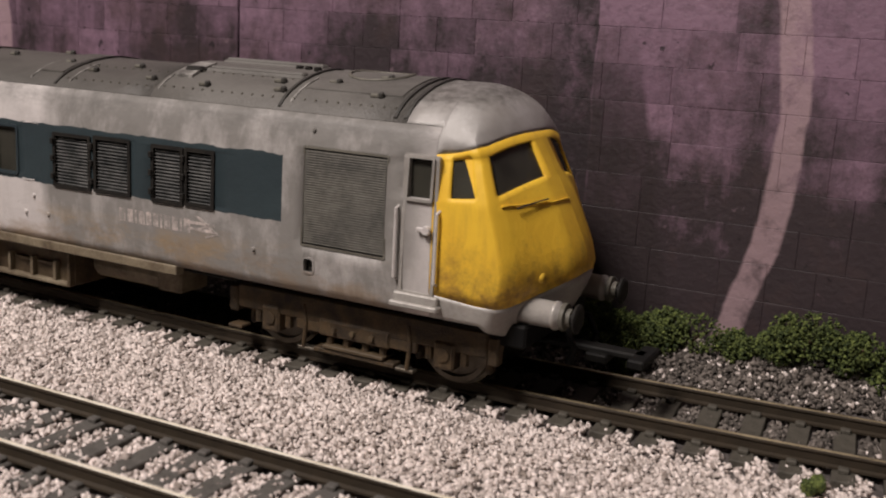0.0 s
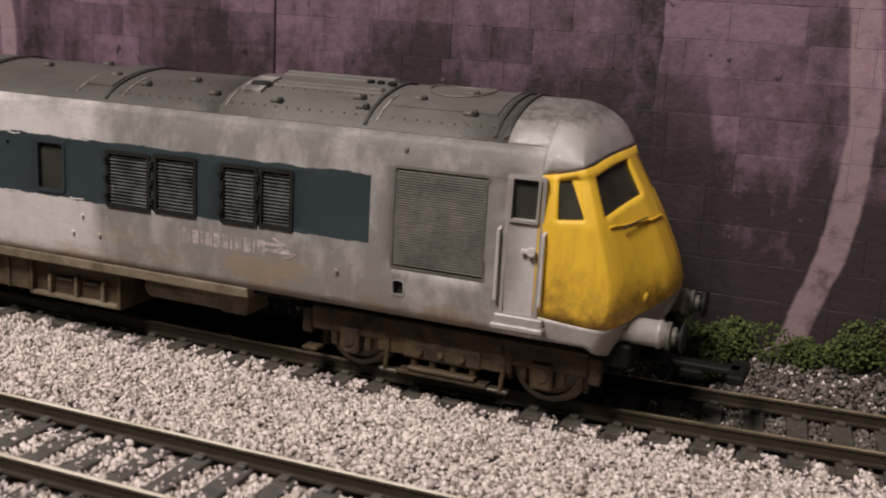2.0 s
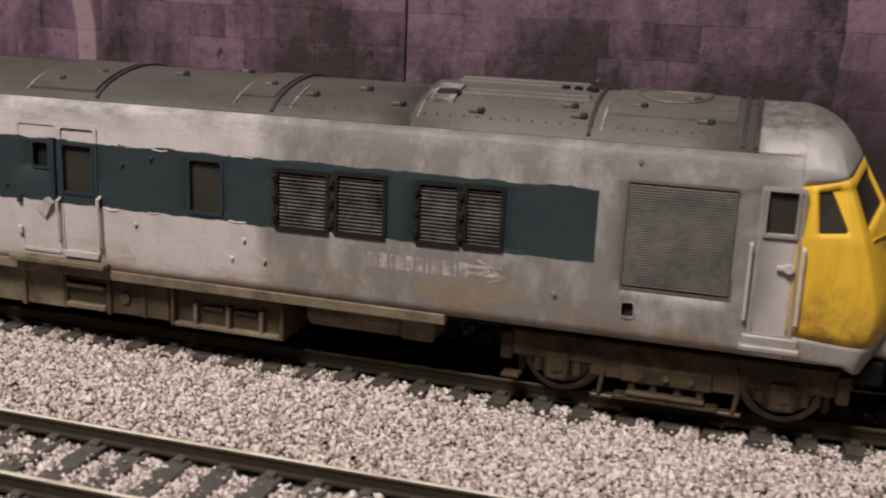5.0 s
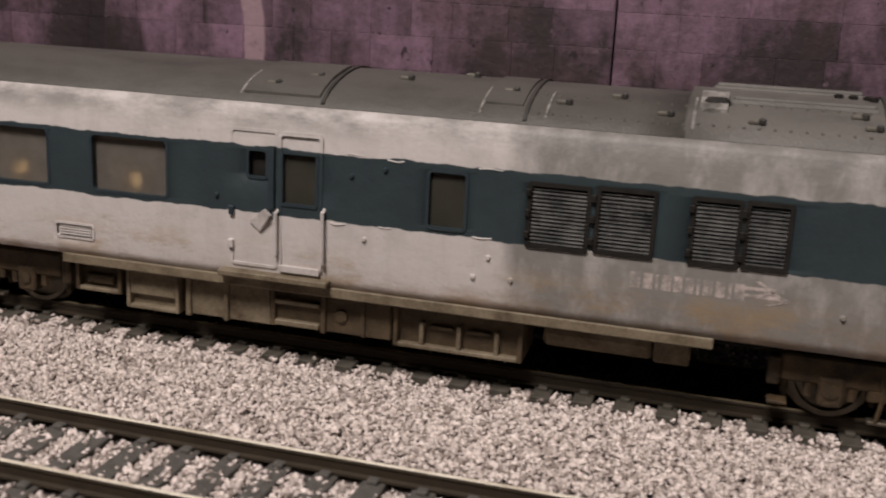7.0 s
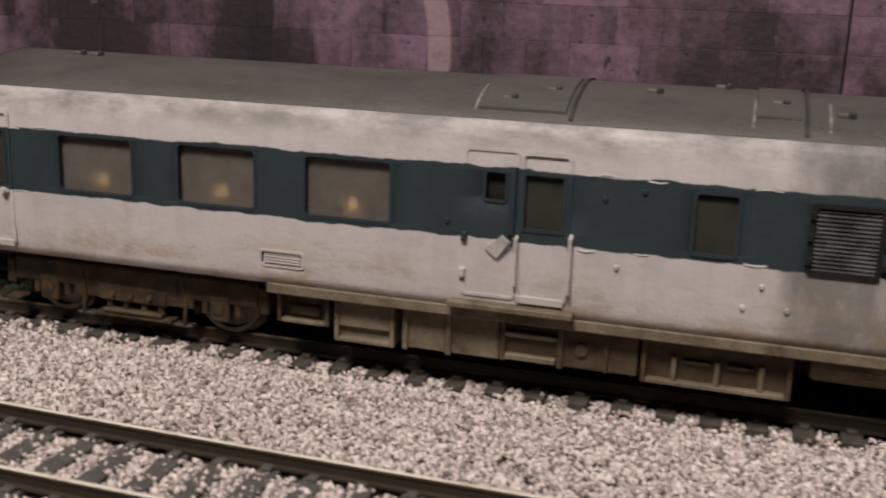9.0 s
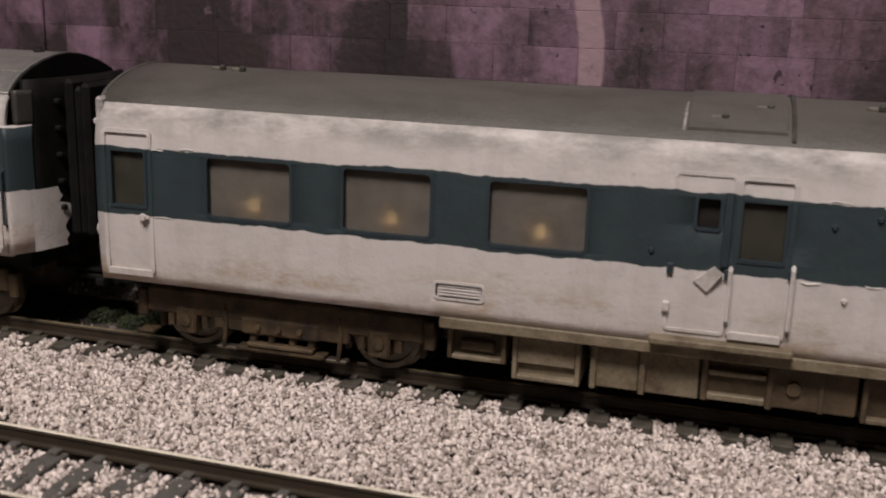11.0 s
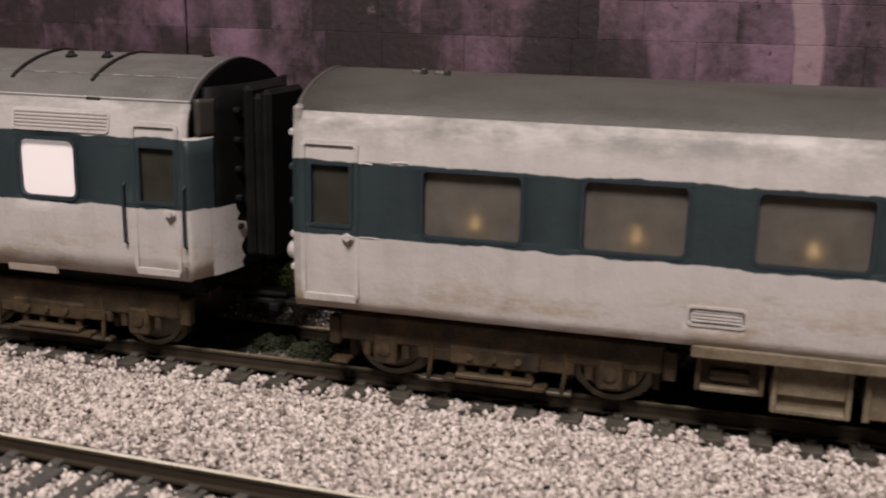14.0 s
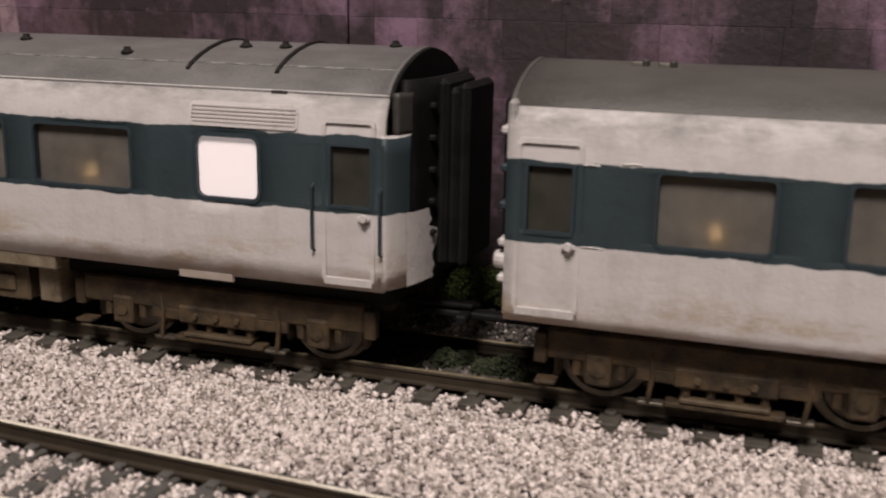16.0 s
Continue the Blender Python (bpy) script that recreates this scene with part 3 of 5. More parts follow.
def build_bush(x, y, z, w, h, seed, label, leaf=None):
    """A clump of green foam: ragged crumbs over a few uneven lobes."""
    rng = random.Random(seed)
    bush = thing("bush", x, y, z, label, "bush", "bushes along the wall")
    lobes = [(rng.uniform(-w, w) * 0.42, rng.uniform(-3.0, 1.5), h * rng.uniform(0.22, 0.62), rng.uniform(0.26, 0.42) * w) for _ in range(6)]
    crown = Mesh()
    oct_f = [(0, 2, 4), (2, 1, 4), (1, 3, 4), (3, 0, 4), (2, 0, 5), (1, 2, 5), (3, 1, 5), (0, 3, 5)]
    for _ in range(1900):
        lx, ly, lz, r = rng.choice(lobes)
        d = Vector((rng.gauss(0, 1), rng.gauss(0, 1), rng.gauss(0, 1))).normalized() * r * rng.uniform(0.66, 1.08)
        p = Vector((lx, ly, lz)) + Vector((d.x, d.y * 0.75, d.z * 0.9))
        if p.z < -0.4 or p.y > 3.4:
            continue
        q = rng.uniform(0.18, 0.48)
        turn = Euler((rng.uniform(0, 6), rng.uniform(0, 6), rng.uniform(0, 6))).to_matrix()
        pts = [p + turn @ (Vector(o) * q * rng.uniform(0.6, 1.3)) for o in ((1, 0, 0), (-1, 0, 0), (0, 1, 0), (0, -1, 0), (0, 0, 1), (0, 0, -1))]
        crown.add(pts, oct_f)
    part("crown", crown, leaf or M_FOAM, bush)
    stem = Mesh()
    for lx, ly, lz, r in lobes[:3]:
        stem.tube([(lx * 0.4, 0, -1.2), (lx * 0.7, ly * 0.5, lz * 0.6), (lx, ly, lz)], 0.35, 5)
    part("stem", stem, M_BOGIE, bush)


# ---- rolling stock ----
PROFILE = [(16.0, 18.9), (18.0, 19.2), (22.0, 19.5), (28.0, 19.6), (36.0, 19.6), (40.0, 19.5), (42.5, 19.2), (44.5, 18.8), (46.2, 18.2), (47.8, 17.3), (49.3, 15.9), (50.8, 13.7), (52.2, 10.6), (53.3, 7.0), (54.0, 3.4), (54.3, 0.0)]


def half_width(z):
    for (z0, a), (z1, b) in zip(PROFILE, PROFILE[1:]):
        if z <= z1:
            return a + (b - a) * (z - z0) / (z1 - z0) if z >= z0 else a
    return 0.0


def crowned(z, x):
    """The saloon roof's crown, flattened against engine room and coach to fit the camera's view."""
    return 47.8 + (z - 47.8) * 0.846 if z > 47.8 and -215 < x < -32.5 else z


def roof_z(y, x=0.0):
    y = abs(y)
    for (z0, a), (z1, b) in zip(PROFILE, PROFILE[1:]):
        if b <= y <= a and a > b:
            return crowned(z1 + (z0 - z1) * (y - b) / (a - b), x)
    return crowned(54.3, x)


def panel(x0, x1, z0, z1, openings, lift=0.0, side=-1, step=6.0):
    """A stretch of bodyside between x0 and x1 with real openings (x0, x1, z0, z1) through its thickness."""
    xs = {x0, x1} | {v for o in openings for v in o[:2]}
    zs = {z0, z1} | {v for o in openings for v in o[2:]} | {z for z, _ in PROFILE if z0 < z < z1}
    xs |= {x for x in np.arange(x0 + step, x1 - 1, step) if min(abs(x - v) for v in xs) > 1.0}
    xs, zs = sorted(xs), sorted(zs)
    cut = {(i, j) for i in range(len(xs) - 1) for j in range(len(zs) - 1) for o in openings if o[0] - 1e-6 <= xs[i] and xs[i + 1] <= o[1] + 1e-6 and o[2] - 1e-6 <= zs[j] and zs[j + 1] <= o[3] + 1e-6}
    m = Mesh()
    n, layer = len(xs), len(xs) * len(zs)
    for inset in (0.0, 1.1):
        m.v += [(x, side * (half_width(z - lift) - inset), z) for z in zs for x in xs]
    at = lambda i, j, k: k * layer + j * n + i  # noqa: E731
    solid = lambda i, j: 0 <= i < n - 1 and 0 <= j < len(zs) - 1 and (i, j) not in cut  # noqa: E731
    for i in range(n - 1):
        for j in range(len(zs) - 1):
            if not solid(i, j):
                continue
            for k in (0, 1):
                m.f.append((at(i, j, k), at(i + 1, j, k), at(i + 1, j + 1, k), at(i, j + 1, k)))
            for (di, dj), (a, b) in (((-1, 0), ((i, j), (i, j + 1))), ((1, 0), ((i + 1, j), (i + 1, j + 1))), ((0, -1), ((i, j), (i + 1, j))), ((0, 1), ((i, j + 1), (i + 1, j + 1)))):
                if not solid(i + di, j + dj):
                    m.f.append((at(*a, 0), at(*b, 0), at(*b, 1), at(*a, 1)))
    return m


def ring(x0, x1, z0, z1, width, proud, lift=0.0, corner=0.8, sink=0.4, side=-1):
    """A raised rectangular bead with rounded corners, laid on the bodyside."""
    m = Mesh()
    outer, inner = [], []
    for cx, cz, a0 in ((x1, z1, 0), (x0, z1, 90), (x0, z0, 180), (x1, z0, 270)):
        sx, sz = (1 if cx == x1 else -1), (1 if cz == z1 else -1)
        for k in range(4):
            a = radians(a0 + 30 * k)
            outer.append((cx - sx * corner + corner * math.cos(a), cz - sz * corner + corner * math.sin(a)))
            r = max(corner - width, 0.12)
            inner.append((cx - sx * (width + r) + r * math.cos(a), cz - sz * (width + r) + r * math.sin(a)))
    n = len(outer)
    y = lambda z, d: side * (half_width(z - lift) + d)  # noqa: E731
    pts = [(a, y(b, -sink), b) for a, b in outer] + [(a, y(b, proud), b) for a, b in outer] + [(a, y(b, proud), b) for a, b in inner] + [(a, y(b, -sink), b) for a, b in inner]
    faces = []
    for k in range(n):
        q = (k + 1) % n
        for r in range(3):
            faces.append((r * n + k, r * n + q, (r + 1) * n + q, (r + 1) * n + k))
        faces.append((3 * n + k, 3 * n + q, q, k))
    return m.add(pts, faces)


def strip(x0, x1, z0, z1, proud, lift=0.0, sink=0.4, c=0.12, side=-1):
    """A flat raised plate on the bodyside, following its curve."""
    zs = np.linspace(z0, z1, max(2, int((z1 - z0) / 2.5) + 2))
    m = Mesh()
    pts = []
    for z in zs:
        y = lambda d: side * (half_width(z - lift) + d)  # noqa: E731
        pts += [(x0, y(-sink), z), (x0 + c, y(proud), z), (x1 - c, y(proud), z), (x1, y(-sink), z)]
    faces = [(4 * i + q, 4 * i + (q + 1) % 4, 4 * i + 4 + (q + 1) % 4, 4 * i + 4 + q) for i in range(len(zs) - 1) for q in range(4)]
    faces += [(0, 1, 2, 3), (4 * len(zs) - 1, 4 * len(zs) - 2, 4 * len(zs) - 3, 4 * len(zs) - 4)]
    return m.add(pts, faces)


def roof_shell(x0, x1, z_from, lift=0.0, thick=1.0):
    prof = [(z, w) for z, w in PROFILE if z > z_from]
    prof = [(z_from, half_width(z_from))] + prof
    line = [(-w, z) for z, w in prof] + [(w, z) for z, w in reversed(prof[:-1])]
    xs = np.linspace(x0, x1, max(2, int((x1 - x0) / 8)))
    m = Mesh()
    n = len(line)
    for d in (0.0, -thick):
        m.v += [(x, y * (1 + d / 22), crowned(z, (x0 + x1) / 2) + lift + d) for x in xs for y, z in line]
    layer = n * len(xs)
    for k in (0, 1):
        for i in range(len(xs) - 1):
            for q in range(n - 1):
                a = k * layer + i * n + q
                m.f.append((a, a + 1, a + n + 1, a + n))
    for i in range(len(xs) - 1):
        for q in (0, n - 1):
            a = i * n + q
            m.f.append((a, a + n, a + n + layer, a + layer))
    for i in (0, len(xs) - 1):
        for q in range(n - 1):
            a = i * n + q
            m.f.append((a, a + 1, a + 1 + layer, a + layer))
    return m


def roof_rib(x, width, proud, y0=-17.0, y1=17.0, lift=0.0):
    """A raised band across the roof."""
    m = Mesh()
    ys = np.linspace(y0, y1, 22)
    pts = []
    for y in ys:
        z = roof_z(y, x) + lift
        pts += [(x, y, z - 0.3), (x + 0.1, y, z + proud), (x + width - 0.1, y, z + proud), (x + width, y, z - 0.3)]
    n = len(ys)
    faces = [(4 * i + q, 4 * i + (q + 1) % 4, 4 * i + 4 + (q + 1) % 4, 4 * i + 4 + q) for i in range(n - 1) for q in range(4)]
    faces += [(0, 1, 2, 3), (4 * n - 1, 4 * n - 2, 4 * n - 3, 4 * n - 4)]
    return m.add(pts, faces)


def roof_patch(x0, x1, y0, y1, proud, lift=0.0):
    """A hatch plate lying on the curved roof."""
    m = Mesh()
    ys = np.linspace(y0, y1, 10)
    pts = []
    for y in ys:
        z = roof_z(y, x0) + lift
        pts += [(x0, y, z - 0.3), (x0 + 0.15, y, z + proud), (x1 - 0.15, y, z + proud), (x1, y, z - 0.3)]
    n = len(ys)
    faces = [(4 * i + q, 4 * i + (q + 1) % 4, 4 * i + 4 + (q + 1) % 4, 4 * i + 4 + q) for i in range(n - 1) for q in range(4)]
    faces += [(0, 1, 2, 3), (4 * n - 1, 4 * n - 2, 4 * n - 3, 4 * n - 4)]
    return m.add(pts, faces)


def saloon_window(car, x0, x1, z0, z1, lift, side=-1):
    window = part("window", ring(x0 - 0.5, x1 + 0.5, z0 - 0.5, z1 + 0.5, 0.55, 0.10, lift, 1.3, 0.9, side), M_BLUE, car, "rounded slate-blue window surround")
    y = side * (half_width((z0 + z1) / 2 - lift) - 1.25)
    part("pane", Mesh().box(x0 - 0.2, x1 + 0.2, min(y, y - side * 0.3), max(y, y - side * 0.3), z0 - 0.2, z1 + 0.2, 0.05), M_PANE, window, "hazy saloon glazing")


def table_lamp(car, x, z, y=-17.0):
    stand = part("table_lamp", Mesh().lathe("z", (x, y, z), [(0, 0.9), (0.25, 0.9), (0.4, 0.25), (1.6, 0.25)], 10), M_CREAM, car, "tiny lit table lamp")
    part("shade", Mesh().lathe("z", (x, y, z + 1.4), [(0, 0.75), (2.0, 0.4)], 12), M_SHADE, stand, "glowing amber shade")


def bogie(car, xa, xb, lift=0.0):
    """A four-wheel bogie: side frames with springs and steps, axle boxes, wheels and axles."""
    mid = (xa + xb) / 2
    frame_ = Mesh().box(mid - 28, mid + 28, -6, 6, 11, 13.5)
    bog = part("bogie", frame_, M_BOGIE, car, "rust-brown four-wheel bogie")
    for s in (-1, 1):
        y0, y1 = sorted((s * 12.2, s * 14.4))
        f = Mesh().box(xa - 8, xb + 8, y0, y1, 9.4, 14.2, 0.4).box(xa + 5.5, xb - 5.5, y0, y1, 7.6, 9.8, 0.3)
        f.box(mid - 7.5, mid + 7.5, y0 - 0.4, y1 + 0.4, 7.4, 10.6, 0.4)
        f.box(mid - 8.5, mid + 8.5, y0 - 0.3, y1 + 0.3, 4.2, 5.0, 0.15)
        f.box(xa - 10, xa - 8, y0, y1, 8.4, 13.4, 0.3).box(xb + 8, xb + 10, y0, y1, 8.4, 13.4, 0.3)
        for x in (mid - 5.6, mid - 2.0, mid + 2.0, mid + 5.6):
            f.lathe("z", (x, s * 13.4, 4.8), [(0, 0.75), (2.8, 0.75)], 8)
        part("side_frame", f, M_BOGIE, bog)
        for x in (xa, xb):
            ax = Mesh().box(x - 2.0, x + 2.0, y0 - 0.5, y1 + 0.5, 6.0, 11.0, 0.4)
            ax.lathe("y", (x, s * 14.6, 8.8), [(-0.6, 1.25), (0.7, 1.1), (1.0, 0.6)], 10)
            for d in (-3.4, 3.4):
                ax.lathe("z", (x + d, s * 13.4, 7.2), [(0, 0.8), (3.2, 0.8)], 8)
            part("axle_box", ax, M_BOGIE, bog)
        for x in (xa, xb):
            for d in (-6.9, 6.9):
                part("brake_shoe", Mesh().box(x + d - 0.6, x + d + 0.6, s * 10.2 - 1.0, s * 10.2 + 1.0, 5.6, 11.0, 0.3), M_BOGIE, bog)
        for x in (mid - 11, mid + 11):
            part("hanger", Mesh().tube([(x, s * 14.3, 12.5), (x + 0.6, s * 14.6, 9.0), (x, s * 14.3, 4.6)], 0.4, 6), M_BOGIE, bog)
        part("spring_plank", Mesh().box(mid - 6.4, mid + 6.4, y0 - 0.6, y1 + 0.6, 5.2, 5.9, 0.15), M_TAN, bog)
        for x in (mid - 4.0, mid, mid + 4.0):
            part("bolt", Mesh().lathe("y", (x, s * 15.0, 9.0), [(-0.4, 0.5), (0.4, 0.55)], 8), M_TAN, bog)
        part("foot_step", Mesh().box(xa - 9.6, xa - 6.4, y0 - 0.8, y1, 5.4, 6.0, 0.15), M_BOGIE, bog)
        brake = Mesh().box(xa + 6, mid - 8.6, y0, y1 - 0.4, 3.9, 4.5, 0.12).box(mid + 8.6, xb - 6, y0, y1 - 0.4, 3.9, 4.5, 0.12)
        part("tie_bar", brake, M_WHEEL, bog)
    for x in (xa, xb):
        part("axle", Mesh().lathe("y", (x, 0, 9.0), [(-12, 0.9), (12, 0.9)], 10), M_WHEEL, bog)
        for s in (-1, 1):
            rings = [(-s * 1.1, 7.1), (-s * 0.7, 7.15), (-s * 0.5, 6.5), (s * 1.2, 6.35), (s * 1.3, 5.4), (s * 0.4, 5.2), (s * 0.4, 2.0), (s * 1.1, 1.8), (s * 1.2, 0.6)]
            part("wheel", Mesh().lathe("y", (x, s * 8.9, 9.0), rings, 28), M_WHEEL, bog)


def louvre(car, x0, x1, z0, z1, count, lift=0.0, mat=None, label="sooty louvre panel", deep=0.9):
    lv = part("louvre", ring(x0, x1, z0, z1, *((0.7, 0.35) if count < 20 else (0.4, 0.1)), lift, 0.4, 1.0), mat or M_SEAL, car, label)
    back = Mesh().box(x0 + 0.2, x1 - 0.2, -half_width(z0 + 3 - lift) + 0.9, -half_width(z0 + 3 - lift) + 1.4, z0 + 0.2, z1 - 0.2, 0.05)
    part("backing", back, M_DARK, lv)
    h = (z1 - z0 - 1.4) / count
    for k in range(count):
        z = z0 + 0.7 + (k + 0.5) * h
        y = -half_width(z - lift)
        s = Mesh().add([(x0 + 0.5, y + deep, z + h * 0.46), (x1 - 0.5, y + deep, z + h * 0.46), (x1 - 0.5, y + 0.0, z - h * 0.30), (x0 + 0.5, y + 0.0, z - h * 0.30),
                        (x0 + 0.5, y + deep + 0.1, z + h * 0.20), (x1 - 0.5, y + deep + 0.1, z + h * 0.20), (x1 - 0.5, y + 0.12, z - h * 0.48), (x0 + 0.5, y + 0.12, z - h * 0.48)],
                       [(0, 1, 2, 3), (7, 6, 5, 4), (3, 2, 6, 7), (0, 3, 7, 4), (1, 5, 6, 2), (0, 4, 5, 1)])
        part("slat", s, M_SLAT if count < 20 else M_GRILLE, lv)
    return lv


def door(car, x0, x1, z0, z1, win, lift, label, knob=True, paint=None):
    d = part("door", ring(x0, x1, z0, z1, 0.7, 0.5, lift, 1.0), paint or M_SIDE_A, car, label)
    a, b, c, e = win
    part("window_frame", ring(a - 0.35, b + 0.35, c - 0.35, e + 0.35, 0.5, 0.18, lift, 0.6, 0.9), M_BLUE, d)
    y = -half_width((c + e) / 2 - lift) + 0.8
    part("pane", Mesh().box(a - 0.2, b + 0.2, y, y + 0.3, c - 0.2, e + 0.2, 0.05), M_PANE_DARK, d)
    part("door_step", strip(x0 + 0.3, x1 - 0.3, z0 - 0.2, z0 + 0.9, 0.7, lift), M_WHITE, d)
    if knob:
        yk = -half_width(29)
        part("handle", Mesh().lathe("y", (x1 - 1.6, yk - 0.9, z0 + 10.6), [(-0.25, 0.55), (0.2, 0.7), (1.0, 0.3)], 10).box(x1 - 2.6, x1 - 0.6, yk - 0.75, yk - 0.35, z0 + 10.2, z0 + 10.9, 0.1), M_WHITE, d)
    return d


# nose of the power car, in level slices from the side (0) round to the middle (1)
NOSE = [(13.5, 45.6), (16.0, 47.2), (18.0, 48.2), (21.0, 49.6), (24.5, 50.6), (27.5, 49.9), (30.0, 48.8), (33.5, 47.1), (37.0, 45.2), (42.0, 42.2), (46.0, 39.8), (48.0, 38.7), (50.0, 37.3), (51.6, 35.9), (52.8, 34.2), (53.7, 32.2), (54.3, 30.0)]
NOSE_X = 30.0
# plan of a slice: how far round, part of the way forward, part of the half width
NOSE_PLAN = [(0, 0, 1), (0.12, 0.2, 1.0), (0.3, 0.48, 0.99), (0.38, 0.605, 0.965), (0.40, 0.635, 0.93), (0.43, 0.675, 0.87), (0.45, 0.70, 0.83), (0.9, 0.965, 0.28), (0.95, 0.988, 0.15), (1.0001, 1.0, 0.0)]


def nose_point(u, z, d=0.0):
    if u < 0:  # the roof behind the dome
        return NOSE_X + 27.2 * u, -max(half_width(z) + d, 0.0), z
    for (z0, a), (z1, b) in zip(NOSE, NOSE[1:]):
        if z <= z1:
            front = a + (b - a) * (z - z0) / (z1 - z0)
            break
    w = half_width(z) - 1.4 * max(0.0, min((z - 35.9) / 7.0, (45.6 - z) / 2.6, 1.0)) * min(1.0, u / 0.06)
    for (u0, f0, y0), (u1, f1, y1) in zip(NOSE_PLAN, NOSE_PLAN[1:]):
        if u <= u1:
            k = (u - u0) / (u1 - u0)
            f, y = f0 + (f1 - f0) * k, y0 + (y1 - y0) * k
            break
    # the dome is round in plan, the panels below it are flat
    dome = max(0.0, min(1.0, (z - 44.0) / 6.5))
    dome = dome * dome * (3 - 2 * dome)
    f, y = f + (math.sin(u * math.pi / 2) ** 0.92 - f) * dome, y + (math.cos(min(u, 1.0) * math.pi / 2) ** 0.8 - y) * dome
    return NOSE_X + max(front - NOSE_X + d, 0.0) * f, -max(w + d, 0.0) * y, z


def nose_shell(z_low, z_high, cuts, rows, us):
    """A band of the nose from z_low(u) to z_high(u); cuts are (u0, u1, v0, v1) openings; both sides, with thickness."""
    m = Mesh()
    n, r = len(us), len(rows)
    for mirror in (1, -1):
        base = len(m.v)
        for d in (0.0, -0.9):
            for v in rows:
                for u in us:
                    x, y, z = nose_point(u, z_low(u) + v * (z_high(u) - z_low(u)), d)
                    m.v.append((x, y * mirror, z))
        at = lambda i, j, k: base + k * n * r + j * n + i  # noqa: E731
        hole = lambda i, j: any(a <= (us[i] + us[i + 1]) / 2 <= b and c <= (rows[j] + rows[j + 1]) / 2 <= e for a, b, c, e in cuts)  # noqa: E731
        solid = lambda i, j: 0 <= i < n - 1 and 0 <= j < r - 1 and not hole(i, j)  # noqa: E731
        for i in range(n - 1):
            for j in range(r - 1):
                if not solid(i, j):
                    continue
                for k in (0, 1):
                    m.f.append((at(i, j, k), at(i + 1, j, k), at(i + 1, j + 1, k), at(i, j + 1, k)))
                for (di, dj), (a, b) in (((-1, 0), ((i, j), (i, j + 1))), ((1, 0), ((i + 1, j), (i + 1, j + 1))), ((0, -1), ((i, j), (i + 1, j))), ((0, 1), ((i, j + 1), (i + 1, j + 1)))):
                    if not solid(i + di, j + dj) and not (i + di >= n - 1):
                        m.f.append((at(*a, 0), at(*b, 0), at(*b, 1), at(*a, 1)))
    return m


def nose_pane(u0, u1, z0, z1, mirror):
    m = Mesh()
    us = np.linspace(u0, u1, 7)
    pts = []
    for d in (-0.5, -0.75):
        for z in (z0, (z0 + z1) / 2, z1):
            for u in us:
                x, y, _ = nose_point(u, z, d)
                pts.append((x, y * mirror, z))
    n = len(us)
    faces = []
    for k in (0, 1):
        for j in (0, 1):
            for i in range(n - 1):
                a = k * 3 * n + j * n + i
                faces.append((a, a + 1, a + n + 1, a + n))
    return m.add(pts, faces)


